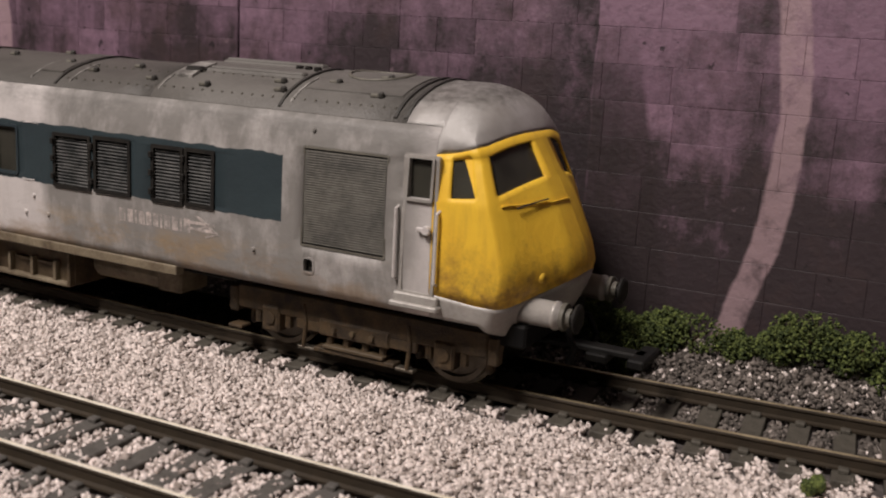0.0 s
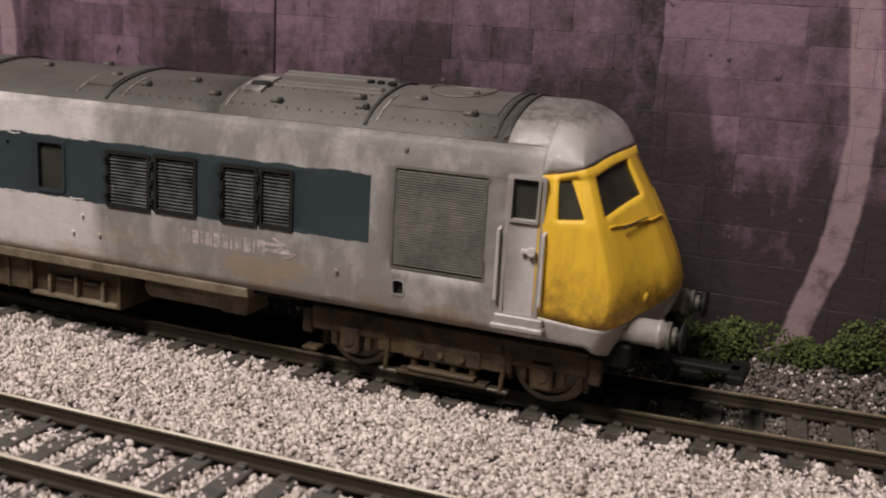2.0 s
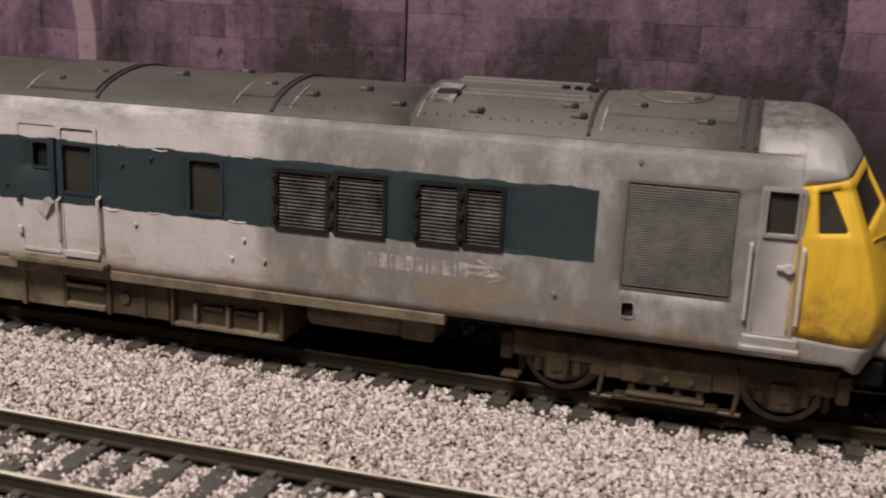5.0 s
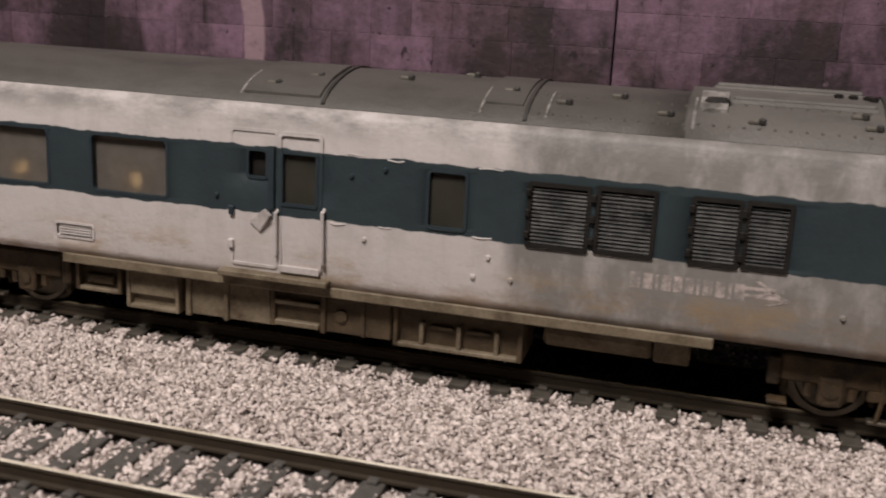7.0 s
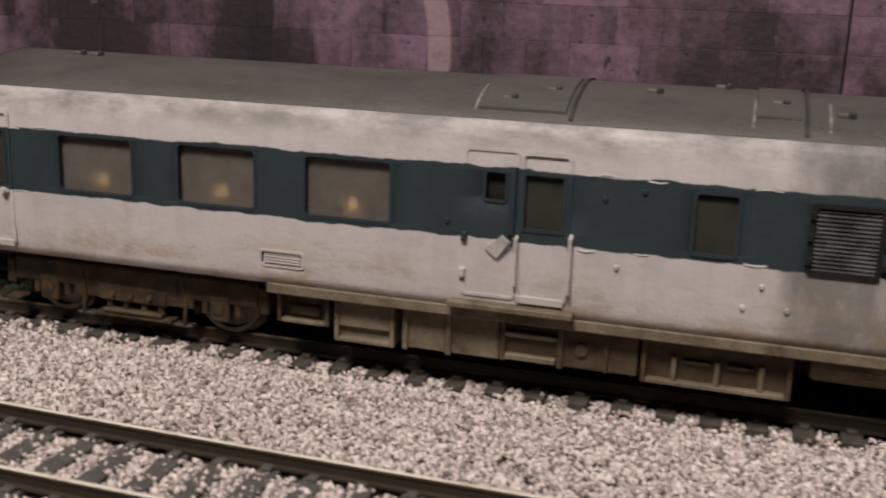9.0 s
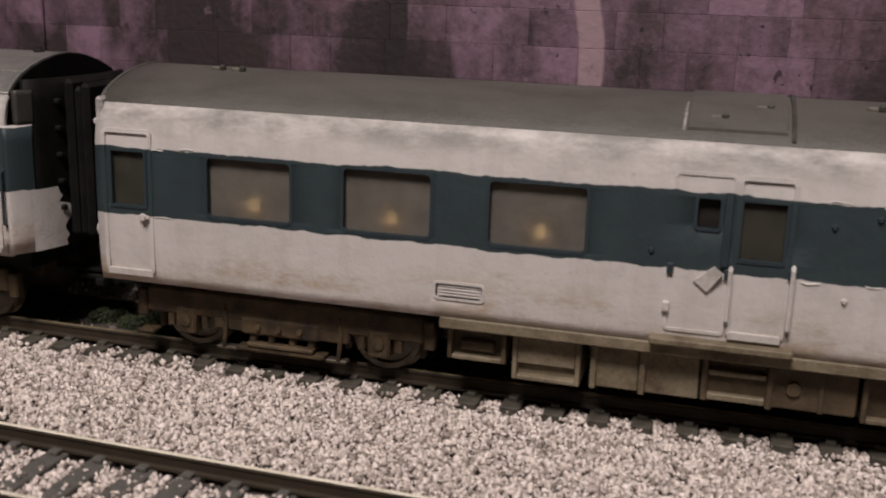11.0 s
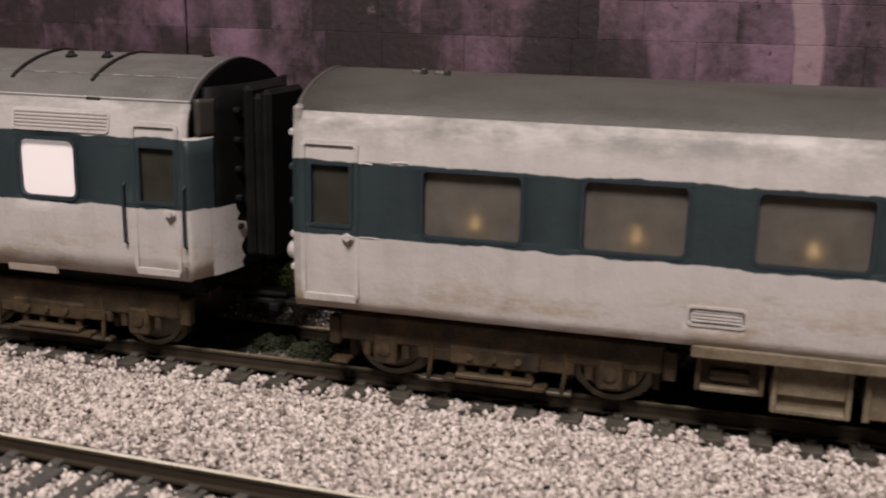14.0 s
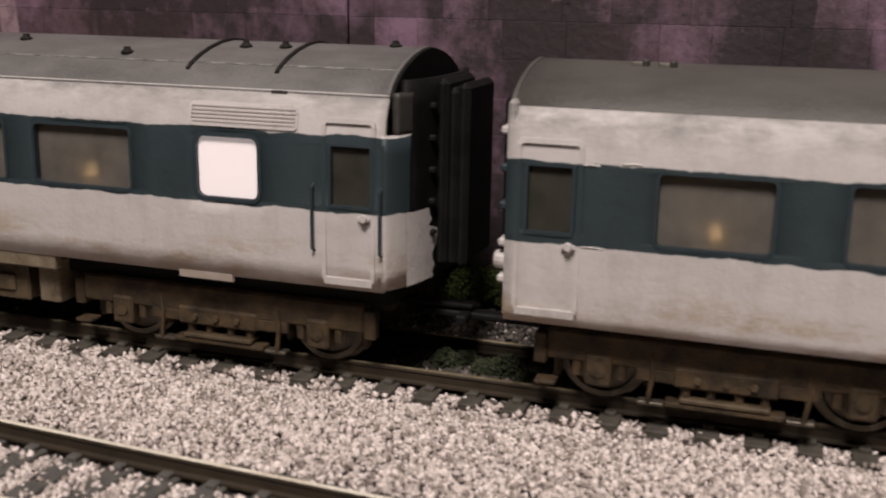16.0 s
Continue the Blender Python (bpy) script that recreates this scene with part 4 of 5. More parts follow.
def build_power_car():
    car = thing("power_car", 0, 0, 0, "weathered off-white diesel power car, slate-blue band and yellow nose", "locomotive", "cars of the train")
    rear = -207.8
    wins = [(-186.4, -171.2, 29.5, 39.6), (-161.8, -147.0, 29.4, 39.7), (-137.4, -122.1, 29.4, 39.6)]
    rear_door, lock_door = (-204.8, -198.2, 30.0, 39.7), (-99.4, -93.0, 30.6, 39.6)
    hatch_win, toilet = (-105.8, -102.4, 35.0, 39.6), (-72.8, -66.4, 29.5, 39.0)
    lvs = [(-55.7, -46.0, 28.3, 38.7), (-44.6, -35.6, 28.5, 39.0), (-29.8, -22.6, 28.5, 38.9), (-21.7, -15.2, 28.7, 39.0)]
    grille = (4.5, 21.2, 25.0, 42.0)
    cab_door = (25.4, 29.7, 36.0, 42.5)
    sq, vent = (4.9, 6.9, 20.1, 22.6), (-145.7, -137.9, 19.8, 22.2)
    openings = wins + [rear_door, lock_door, hatch_win, toilet, grille, cab_door, sq, vent] + lvs
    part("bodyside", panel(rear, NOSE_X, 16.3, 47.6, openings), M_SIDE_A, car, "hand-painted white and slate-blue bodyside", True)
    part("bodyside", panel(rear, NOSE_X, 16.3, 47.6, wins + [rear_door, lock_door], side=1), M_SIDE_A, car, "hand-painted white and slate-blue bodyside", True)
    roof = part("roof", roof_shell(rear, -32.5, 47.6), M_ROOF_A, car, "sooty grey curved saloon roof", True)
    part("engine_roof", roof_shell(-32.5, 23.2, 47.6), M_ROOF_ENGINE, roof, "riveted grey roof over the engine room", True)
    part("roof_step", roof_rib(-32.9, 0.7, 0.12, -16.4, 16.4, 0.0), M_ROOF_A, roof)
    # roof fittings
    # ribs coloured dark all over to paint in the shade on one side
    for x in (-93.6, -58.4, -3.2, 20.4, 22.4):
        part("roof_rib", roof_rib(x, 0.8, 0.4), M_DARK_GREY, roof, "dark roof joint strip, its shadow side put into the colour")
    for x in (-109.2, -66.0, -55.0, -31.8, -1.2):
        part("edge_strip", roof_rib(x, 0.6, 0.22, -16.2, -8.0), M_WORN_GLINT, roof, "roof strip worn to pale metal")
    part("roof_rib", roof_rib(-208.2, 0.8, 0.15), M_ROOF_A, roof)
    part("hatch", roof_patch(-108.5, -94.0, -16.0, -1.0, 0.5), M_ROOF_A, roof, "raised grey roof hatch")
    part("hatch", roof_patch(-65.5, -58.8, -14.0, 2.0, 0.35), M_ROOF_A, roof, "raised grey roof hatch")
    part("hatch", roof_patch(-0.4, 19.6, -12.5, 10.0, 0.25), M_ROOF_ENGINE, roof, "raised grey roof hatch")
    for y, z, a, b in ((1.4, 53.6, -29.5, -5.0), (-7.0, 52.3, -26.6, -3.6)):
        duct = Mesh().box(a, b, y - 1.9, y + 1.9, z - 0.6, z + 1.0, 0.5).box(a + 0.6, b - 0.6, y - 1.1, y + 1.1, z + 0.6, z + 1.5, 0.4)
        part("exhaust_duct", duct, M_ROOF_ENGINE, roof, "long raised grey exhaust duct")
    part("duct_cover", roof_patch(-31.0, -26.4, -12.4, -5.4, 0.6), M_WORN_GLINT, roof)
    part("exhaust_port", Mesh().box(-30.4, -26.2, -10.6, -6.6, 52.0, 53.5, 0.6), M_SEAL, roof, "black exhaust opening")
    for x, y in ((-9.6, -1.6), (-7.4, -1.8), (-5.2, -2.0), (-4.4, -3.0)):
        part("outlet", Mesh().lathe("z", (x, y, 53.4), [(0, 0.75), (1.2, 0.75), (1.35, 0.45)], 10), M_SEAL, roof)
    knobs = [(-104, -13.0), (-97.5, -9.0), (-81.5, -6.7), (-71, -0.8), (-62.0, -9.0), (-52.5, -12.0), (-44.0, -8.0), (-36.0, -13.2), (-22.0, -14.2), (-7.0, -11.0), (-5.0, -13.8), (4.0, -9.5), (14.8, -13.0), (12.0, -5.0), (-188.0, -4.0), (-192.0, -3.8)]
    for x, y in knobs:
        z = roof_z(y, x)
        eye = part("lifting_eye", Mesh().box(x - 1.3, x + 0.5, y - 0.5, y + 0.5, z - 0.3, z + 0.55, 0.25), M_GRIME, roof)
        part("eye_bolt", Mesh().box(x + 0.3, x + 1.4, y - 0.7, y + 0.4, z - 0.3, z + 0.9, 0.3), M_DARK_GREY, eye)
    riv = Mesh()
    for k in range(34):
        for y in (-15.4, -9.5):
            x = -56 + k * 2.3
            riv.lathe("z", (x, y, roof_z(y, x) - 0.1), [(0, 0.26), (0.34, 0.2)], 6)
    tagged(part("rivets", riv, M_GRIME, roof), kind="stuff")
    loop = [(9 + 6.0 * math.cos(a), -2 + 5.5 * math.sin(a)) for a in np.linspace(0, 2 * math.pi, 33)]
    part("fan_rim", Mesh().tube([(x, y, roof_z(y) + 0.3) for x, y in loop], 0.3, 6), M_GRIME, roof, "round fan rim")
    # windows, doors, louvres
    for w in wins:
        saloon_window(car, *w, 0.0)
        saloon_window(car, *w, 0.0, 1)
        table_lamp(car, (w[0] + w[1]) / 2 + 0.3, 29.4)
        part("table", Mesh().box(w[0] + 3.5, w[1] - 3.5, -18.2, -8, 28.6, 29.4, 0.15), M_CLOTH, car, "white-topped saloon table")
    saloon = Mesh().box(-206, -115, -1.0, 0.0, 17, 47, 0.2).box(-206, -115, -18, 18, 17.0, 18.0, 0.2)
    part("saloon_partition", saloon, M_INNER, car, "buff interior partition")
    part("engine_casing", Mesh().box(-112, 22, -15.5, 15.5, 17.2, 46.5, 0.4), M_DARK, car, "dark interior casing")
    door(car, -206.4, -196.8, 17.8, 43.4, rear_door, 0.0, "off-white and blue vestibule door")
    door(car, -100.2, -91.8, 18.6, 43.3, lock_door, 0.0, "off-white and blue guard's door", False)
    locker = part("luggage_door", ring(-109.4, -100.3, 18.6, 43.3, 0.5, 0.25), M_SIDE_A, car, "off-white and blue luggage door")
    part("window_frame", ring(-106.2, -102.0, 34.6, 40.0, 0.5, 0.2), M_BLUE, locker)
    # black sheet painted in for the shade inside an open window
    part("pane", Mesh().box(-105.9, -102.3, -18.3, -18.0, 34.9, 39.7, 0.05), M_SEAL, locker)
    part("door_post", strip(-101.9, -100.6, 29.6, 40.6, 0.7), M_BLUE, locker)
    leaf = [(-105.4, 27.0), (-102.6, 29.4), (-101.3, 28.4), (-103.4, 25.4)]
    flap = Mesh().add([(x, -20.7 if k in (1, 2) else -20.1, z) for k, (x, z) in enumerate(leaf)] + [(x, -19.3, z) for x, z in leaf],
                      [(0, 1, 2, 3), (7, 6, 5, 4), (0, 4, 5, 1), (1, 5, 6, 2), (2, 6, 7, 3), (3, 7, 4, 0)])
    part("latch", flap, M_WHITE, locker, "white-painted latch flap")
    part("grab_rail", Mesh().tube([(-100.2, -19.7, 21), (-100.2, -20.6, 21.4), (-100.2, -20.6, 29), (-100.2, -19.7, 29.4)], 0.35), M_WHITE, locker)
    part("grab_rail", Mesh().tube([(-91.4, -19.7, 20.5), (-91.4, -20.6, 20.9), (-91.4, -20.6, 30), (-91.4, -19.7, 30.4)], 0.35), M_WHITE, locker)
    part("foot_board", Mesh().box(-111.2, -90.2, -21.4, -18.8, 16.7, 17.8, 0.2), M_CREAM, car, "cream running board")
    for x, z in ((-109.0, 28.6), (-109.2, 22.5), (-100.6, 28.4), (-91.6, 29.2)):
        part("hinge", Mesh().box(x - 0.5, x + 0.5, -20.3, -19.3, z - 0.8, z + 0.8, 0.15), M_BLUE if z > 25 else M_WHITE, car)
    wf = part("window", ring(-73.2, -66.0, 29.1, 39.4, 0.55, 0.25, 0, 1.0, 0.9), M_BLUE, car, "narrow lavatory window")
    part("pane", Mesh().box(-73, -66.2, -18.9, -18.6, 29.3, 39.2, 0.05), M_PANE_DARK, wf)
    for w in lvs:
        louvre(car, w[0] - 0.3, w[1] + 0.3, w[2] - 0.3, w[3] + 0.3, 15)
    for a, b in ((-46.0, -44.6), (-22.6, -21.7), (-56.3, -55.4), (-30.4, -29.6)):
        for z in (30.2, 33.8, 37.2):
            part("hinge", Mesh().box((a + b) / 2 - 0.4, (a + b) / 2 + 0.4, -20.4, -19.4, z - 0.6, z + 0.6, 0.12), M_SEAL, car)
    louvre(car, grille[0] - 0.3, grille[1] + 0.3, grille[2] - 0.3, grille[3] + 0.3, 38, 0, M_GRIME, "large sooty radiator grille", 0.18)
    part("filler_recess", ring(4.6, 7.2, 19.8, 22.9, 0.35, 0.15), M_SIDE_A, car)
    part("filler_back", Mesh().box(4.7, 7.1, -18.4, -18.0, 19.9, 22.8, 0.05), M_DARK, car)
    vn = part("side_vent", ring(-146.1, -137.5, 19.4, 22.6, 0.4, 0.2), M_WHITE, car, "small framed vent plate")
    part("vent_plate", strip(-145.6, -138.0, 19.8, 22.2, -0.25, 0, 0.8), M_WHITE, vn)
    for k in range(4):
        z = 20.1 + 0.5 * k
        part("slat", Mesh().box(-145.2, -138.4, -19.42, -18.9, z, z + 0.26, 0.05), M_WHITE, vn)
    for x, z in ((-80.5, 38.4), (-86.5, 36.8), (-84.0, 26.0), (-62.0, 25.4), (-64.5, 21.8), (-58.0, 22.0), (-112.0, 31.0), (6.0, 45.0), (-6.0, 22.5)):
        part("bolt_head", Mesh().lathe("y", (x, -half_width(z) - 0.25, z), [(-0.2, 0.3), (0.2, 0.5), (0.5, 0.5)], 8), M_SIDE_A, car)
    rng = random.Random(12)
    for k in range(26):
        x = rng.uniform(-200, -62)
        z = rng.choice((28.4, 28.4, 40.3)) + rng.uniform(-0.3, 0.3)
        if any(a - 2 < x < b + 2 for a, b, *_ in openings):
            continue
        part("paint_ridge", Mesh().tube([(x - rng.uniform(0.8, 2.4), -half_width(z) - 0.02, z), (x, -half_width(z) - 0.08, z + rng.uniform(-0.25, 0.25)), (x + rng.uniform(0.8, 2.4), -half_width(z) - 0.02, z)], rng.uniform(0.08, 0.17), 6), M_WHITE, car, "lumpy ridge of white paint")
    # faded lettering as plain bars, and the arrow device as plain shapes
    x = -38.6
    for w in (1.7, 1.5, 0.5, 1.5, 1.3, 1.3, 0.5, 1.5, 1.5, 0.5, 1.5):
        part("lettering", strip(x, x + w, 23.4, 26.0, 0.03, 0, 0.05, 0.02), M_LETTER, car, "faded illegible white lettering")
        x += w + 0.45
    dev = Mesh()
    for z in (24.0, 25.2):
        y = -half_width(z) - 0.035
        dev.box(-21.2, -15.0, y, y + 0.1, z, z + 0.55, 0.02)
    for sx, zz in ((-19.6, 25.7), (-17.6, 24.4)):
        for k in range(2):
            y = -19.6
            a, b = (sx, zz + (1.1 if k == 0 else -1.4)), (sx + 2.6, zz + (0 if k == 0 else -0.2))
            dev.add([(a[0], y, a[1]), (a[0] + 0.9, y, a[1]), (b[0] + 0.9, y, b[1] - 0.3), (b[0], y, b[1] - 0.3), (a[0], y + 0.06, a[1]), (a[0] + 0.9, y + 0.06, a[1]), (b[0] + 0.9, y + 0.06, b[1] - 0.3), (b[0], y + 0.06, b[1] - 0.3)],
                    [(0, 1, 2, 3), (7, 6, 5, 4), (0, 4, 5, 1), (1, 5, 6, 2), (2, 6, 7, 3), (3, 7, 4, 0)])
    part("arrow_device", dev, M_LETTER, car, "faded white arrow device")
    # cab
    us = sorted({*np.linspace(0, 1, 25), 0.09, 0.26, 0.3, 0.34, 0.37, 0.39, 0.41, 0.43, 0.45, 0.47, 0.12, 0.92})
    mid_low, mid_high = (lambda u: 20.4 - 1.0 * math.sin(min(u, 0.5) * math.pi) + 4.6 * max(0.0, u - 0.42) / 0.58), (lambda u: 43.4 + 3.4 * math.sin(u * math.pi / 2) ** 1.5)
    rows = sorted({*np.linspace(0, 1, 15), 0.62, 0.67, 0.70, 0.90, 0.94, 0.95})
    cuts = [(0.12, 0.30, 0.70, 0.95), (0.43, 0.92, 0.70, 0.94)]
    nose = part("cab_front", nose_shell(mid_low, mid_high, cuts, rows, us), M_YELLOW, car, "dirty warning-yellow cab front", True)
    dome = part("cab_roof", nose_shell(lambda u: mid_high(u) if u >= 0 else 47.6, lambda u: 54.3, [], [0, 0.08, 0.18, 0.3, 0.42, 0.54, 0.65, 0.75, 0.83, 0.89, 0.94, 0.975, 1.0], [-0.25, -0.17, -0.08, -0.002] + us), M_DOME, car, "dull silver domed cab roof, sooty on its crown", True)
    chin = part("chin_fairing", nose_shell(lambda u: 16.3 - 2.2 * max(0.0, math.sin((u - 0.32) / 0.4 * math.pi)) if 0.32 < u < 0.72 else 16.3, mid_low, [], list(np.linspace(0, 1, 6)), list(np.linspace(0, 1, 41))), M_SILVER, car, "dull silver fairing below the nose", True)
    for mirror in (1, -1):
        part("side_pane", nose_pane(0.09, 0.33, 36.2, 43.4, mirror), M_PANE_DARK, nose)
        part("windscreen", nose_pane(0.41, 0.95, 36.6, 46.1, mirror), M_PANE_DARK, nose, "dark cab windscreen")
    for mirror in (1, -1):
        a, b, c = nose_point(0.305, 37.0, -0.1), nose_point(0.305, 43.0, -0.1), nose_point(0.23, 43.0, -0.1)
        a2, b2, c2 = nose_point(0.305, 37.0, -0.85), nose_point(0.305, 43.0, -0.85), nose_point(0.23, 43.0, -0.85)
        pts = [(p[0], p[1] * mirror, p[2]) for p in (a, b, c, a2, b2, c2)]
        part("window_gusset", Mesh().add(pts, [(0, 1, 2), (5, 4, 3), (0, 3, 4, 1), (1, 4, 5, 2), (2, 5, 3, 0)]), M_YELLOW, nose)
    ledge = Mesh().tube([Vector(nose_point(u, 36.0 + 0.06 * math.sin(u * 41), 0.15)) for u in np.linspace(0.44, 1.0, 16)], 0.16, 6)
    part("windscreen_ledge", ledge, M_YELLOW, nose)
    wip = [Vector(nose_point(u, 35.6 + 0.5 * k, 0.6)) for k, u in enumerate((0.55, 0.68, 0.84))]
    part("wiper", Mesh().tube(wip, 0.15, 5), M_DARK_GREY, nose, "grimy windscreen wiper")
    for mirror in (1, -1):
        x, y, z = nose_point(0.66, 23.6)
        part("lamp_bracket", Mesh().lathe("x", (x - 0.9, y * mirror, 24.2), [(0, 1.1), (0.8, 1.0), (1.15, 0.6)], 14), M_YELLOW, nose, "", True)
    cd = part("cab_door", ring(24.3, 30.9, 19.6, 43.1, 0.6, 0.35, 0, 0.5), M_SILVER, car, "dull silver cab door")
    part("window_frame", ring(25.0, 30.1, 35.5, 42.9, 0.45, 0.5, 0, 0.4, 0.9), M_SILVER, cd)
    part("pane", Mesh().box(25.2, 29.9, -18.8, -18.5, 35.8, 42.7, 0.05), M_PANE_DARK, cd)
    part("door_step", Mesh().box(23.3, 32.4, -21.2, -18.6, 17.6, 18.6, 0.25).box(23.6, 32.0, -20.3, -19.0, 18.4, 20.0, 0.25), M_SILVER, cd)
    part("handle", Mesh().lathe("y", (29.4, -20.4, 31.0), [(-0.3, 0.7), (0.2, 0.8), (1.2, 0.4)], 10).box(27.6, 30.2, -20.5, -20.0, 30.6, 31.4, 0.15), M_WHITE, cd, "white door handle")
    for x in (23.7, 31.3):
        part("grab_rail", Mesh().tube([(x, -19.4, 22), (x, -20.4, 22.4), (x, -20.4, 34), (x, -19.4, 34.4)], 0.28), M_WHITE, cd)
    part("cab_bulkhead", Mesh().box(22.5, 24, -17.5, 17.5, 16.5, 47, 0.3), M_DARK, car)
    part("cab_desk", Mesh().box(33, 40.5, -14.5, 14.5, 30, 36.2, 0.5), M_DARK, car)
    part("driver_seat", Mesh().box(27.5, 31.5, -13.5, -8.5, 30, 38.5, 0.8), M_GRIME, car)
    # buffers, hoses and coupling
    for s in (-1, 1):
        b = part("buffer", Mesh().lathe("x", (41.8, s * 11.5, 18.4), [(0, 2.4), (7.4, 2.2), (7.5, 2.4), (8.1, 2.4), (8.2, 2.1), (9.0, 2.1)], 28), M_SILVER, car, "silver buffer housing", True)
        part("buffer_collar", Mesh().lathe("x", (50.7, s * 11.5, 18.4), [(0, 2.3), (0.7, 2.3), (0.8, 1.5), (1.6, 1.5)], 24), M_GRIME, b)
        part("buffer_head", Mesh().lathe("x", (52.2, s * 11.5, 18.4), [(0, 1.1), (0.7, 1.1), (0.8, 2.4), (1.2, 2.5), (1.5, 2.0)], 24), M_SEAL, b, "black buffer head")
    part("buffer_beam", Mesh().box(30, 45.5, -14, 14, 12.2, 16.2, 0.4), M_BLACK, car)
    hook = Mesh().box(40, 62, -1.6, 1.6, 10.0, 11.2, 0.3).box(60, 63, -5, 5, 9.6, 11.2, 0.3).box(60.2, 62.2, 3.4, 5.0, 8.0, 11.0, 0.3).box(52, 56, -3.0, 3.0, 8.8, 10.4, 0.3)
    part("coupling", hook, M_BLACK, car, "black tension-lock coupling")
    for y in (-5.5, 5.5):
        part("hose", Mesh().tube([(46, y, 15), (49.5, y, 14.5), (51, y, 11.5), (50.2, y, 8.6)], 0.6, 8), M_BLACK, car)
    # underframe
    part("solebar", Mesh().box(-145.0, -24.5, -19.3, -17.0, 14.5, 16.4, 0.2), M_CREAM, car, "cream solebar")
    under = Mesh().box(rear + 2, 34, -13, 13, 13.6, 16.6, 0.3)
    part("underframe", under, M_BLACK, car)
    boxes = [("open_equipment_box", -144.2, -134.2, 8.5, M_TAN), ("battery_box", -133.1, -121.9, 6.3, M_CREAM), ("equipment_box", -119.8, -112.6, 6.6, M_CREAM), ("equipment_box", -112.0, -103.2, 6.6, M_CREAM), ("equipment_box", -102.4, -92.9, 7.1, M_TAN), ("tank", -92.6, -79.8, 6.9, M_TAN), ("battery_box", -79.2, -55.8, 6.4, M_TAN)]
    for name, a, b, z, mat in boxes:
        framed = name in ("open_equipment_box", "battery_box")
        ob = part(name, Mesh().box(a, b, -15.2 if framed else -16.0, -6, z, 14.6, 0.25), mat, car)
        if framed:
            for c in (a, b - 0.8):
                part("post", Mesh().box(c, c + 0.8, -16.6, -15.0, z, 14.6, 0.15), mat, ob)
            part("sill", Mesh().box(a + 0.8, b - 0.8, -16.6, -15.0, z, z + 0.8, 0.15), M_CREAM, ob)
            if b > -60:
                for c in (a + 4.8, a + 11.6, a + 18.4):
                    part("rib", Mesh().box(c, c + 0.8, -16.5, -15.0, z + 0.8, z + 5.0, 0.15), M_CREAM, ob)
                for c in (a + 6.6, a + 13.4):
                    part("handle", Mesh().box(c, c + 4.2, -16.0, -15.0, z + 3.8, z + 4.5, 0.15), mat, ob)
            elif name == "battery_box":
                part("lid", Mesh().box(a + 0.8, b - 0.8, -16.4, -15.0, z + 2.8, 14.6, 0.2), mat, ob)
            else:
                part("drawer", Mesh().box(a + 2, b - 2, -16.0, -15.0, z + 1.4, z + 3.4, 0.3), mat, ob)
        else:
            part("rib", Mesh().box(a - 0.5, a + 0.5, -16.8, -15.5, z - 0.2, 14.6, 0.2), mat, ob)
            if name == "tank":
                part("rib", Mesh().box(a + 7.2, a + 8.0, -16.5, -15.6, z, 14.4, 0.15), mat, ob)
                part("cap", Mesh().lathe("y", (a + 3.5, -15.9, 10.4), [(-0.7, 1.1), (0.2, 1.3)], 12), mat, ob)
            elif mat is M_TAN:
                part("ledge", Mesh().box(a + 0.5, b - 0.3, -17.2, -15.8, 11.4, 12.3, 0.2), M_CREAM, ob)
                part("ledge", Mesh().box(a + 0.5, b - 0.3, -17.2, -15.8, z + 0.2, z + 1.3, 0.2), M_CREAM, ob)
    part("air_tank", Mesh().lathe("x", (-53, -10, 11.4), [(0, 2.6), (0.6, 3.0), (18, 3.0), (18.6, 2.6)], 16), M_CREAM, car)
    part("equipment_box", Mesh().box(-34, -28, -14, -6, 9.2, 14.8, 0.3), M_CREAM, car)
    bogie(car, -5.6, 31.0)
    bogie(car, -194.0, -157.0)
    # rear end
    end = part("car_end", Mesh().box(rear - 0.4, rear + 1.0, -18.6, 18.6, 16.4, 48.5, 0.5), M_SIDE_A, car, "off-white and blue car end")
    part("end_top", roof_end(rear, 0.0), M_ROOF_A, end)
    part("gangway", Mesh().box(rear - 3.6, rear - 0.3, -8, 8, 15, 48, 0.8), M_BLACK, end, "black corridor bellows")
    for z in (22, 27.5, 33, 38.5, 44):
        part("jumper_bracket", Mesh().box(rear - 1.6, rear - 0.3, -17.5, -14.5, z - 0.6, z + 0.6, 0.3), M_BLUE if 28 < z < 41 else M_WHITE, end)
    part("end_lamp", Mesh().lathe("x", (rear - 2.4, -15.6, 24.5), [(0, 1.1), (0.3, 1.4), (2.2, 1.4)], 14), M_WHITE, end)
    part("coupling", Mesh().box(rear - 19, rear + 8, -1.4, 1.4, 9.6, 10.8, 0.3).box(rear - 12, rear - 10, -4.5, 4.5, 9.4, 11, 0.3), M_BLACK, car, "black tension-lock coupling")
    return car


def roof_end(x, lift):
    """The flat arch that closes a roof's end."""
    prof = [(z, w) for z, w in PROFILE if z >= 47.8]
    line = [(-w, crowned(z, x) + lift) for z, w in prof] + [(w, crowned(z, x) + lift) for z, w in reversed(prof[:-1])]
    n = len(line)
    m = Mesh()
    for d in (-0.4, 0.6):
        m.v += [(x + d, y * 0.995, z - 0.05) for y, z in line]
    m.f += [tuple(range(n)), tuple(range(2 * n - 1, n - 1, -1))] + [(q, (q + 1) % n, n + (q + 1) % n, n + q) for q in range(n)]
    return m


def bow(y):
    """How far a coach end bulges out at y."""
    return 4.6 * (1 - min(1.0, abs(y / 19.5)) ** 2.2) ** 0.75


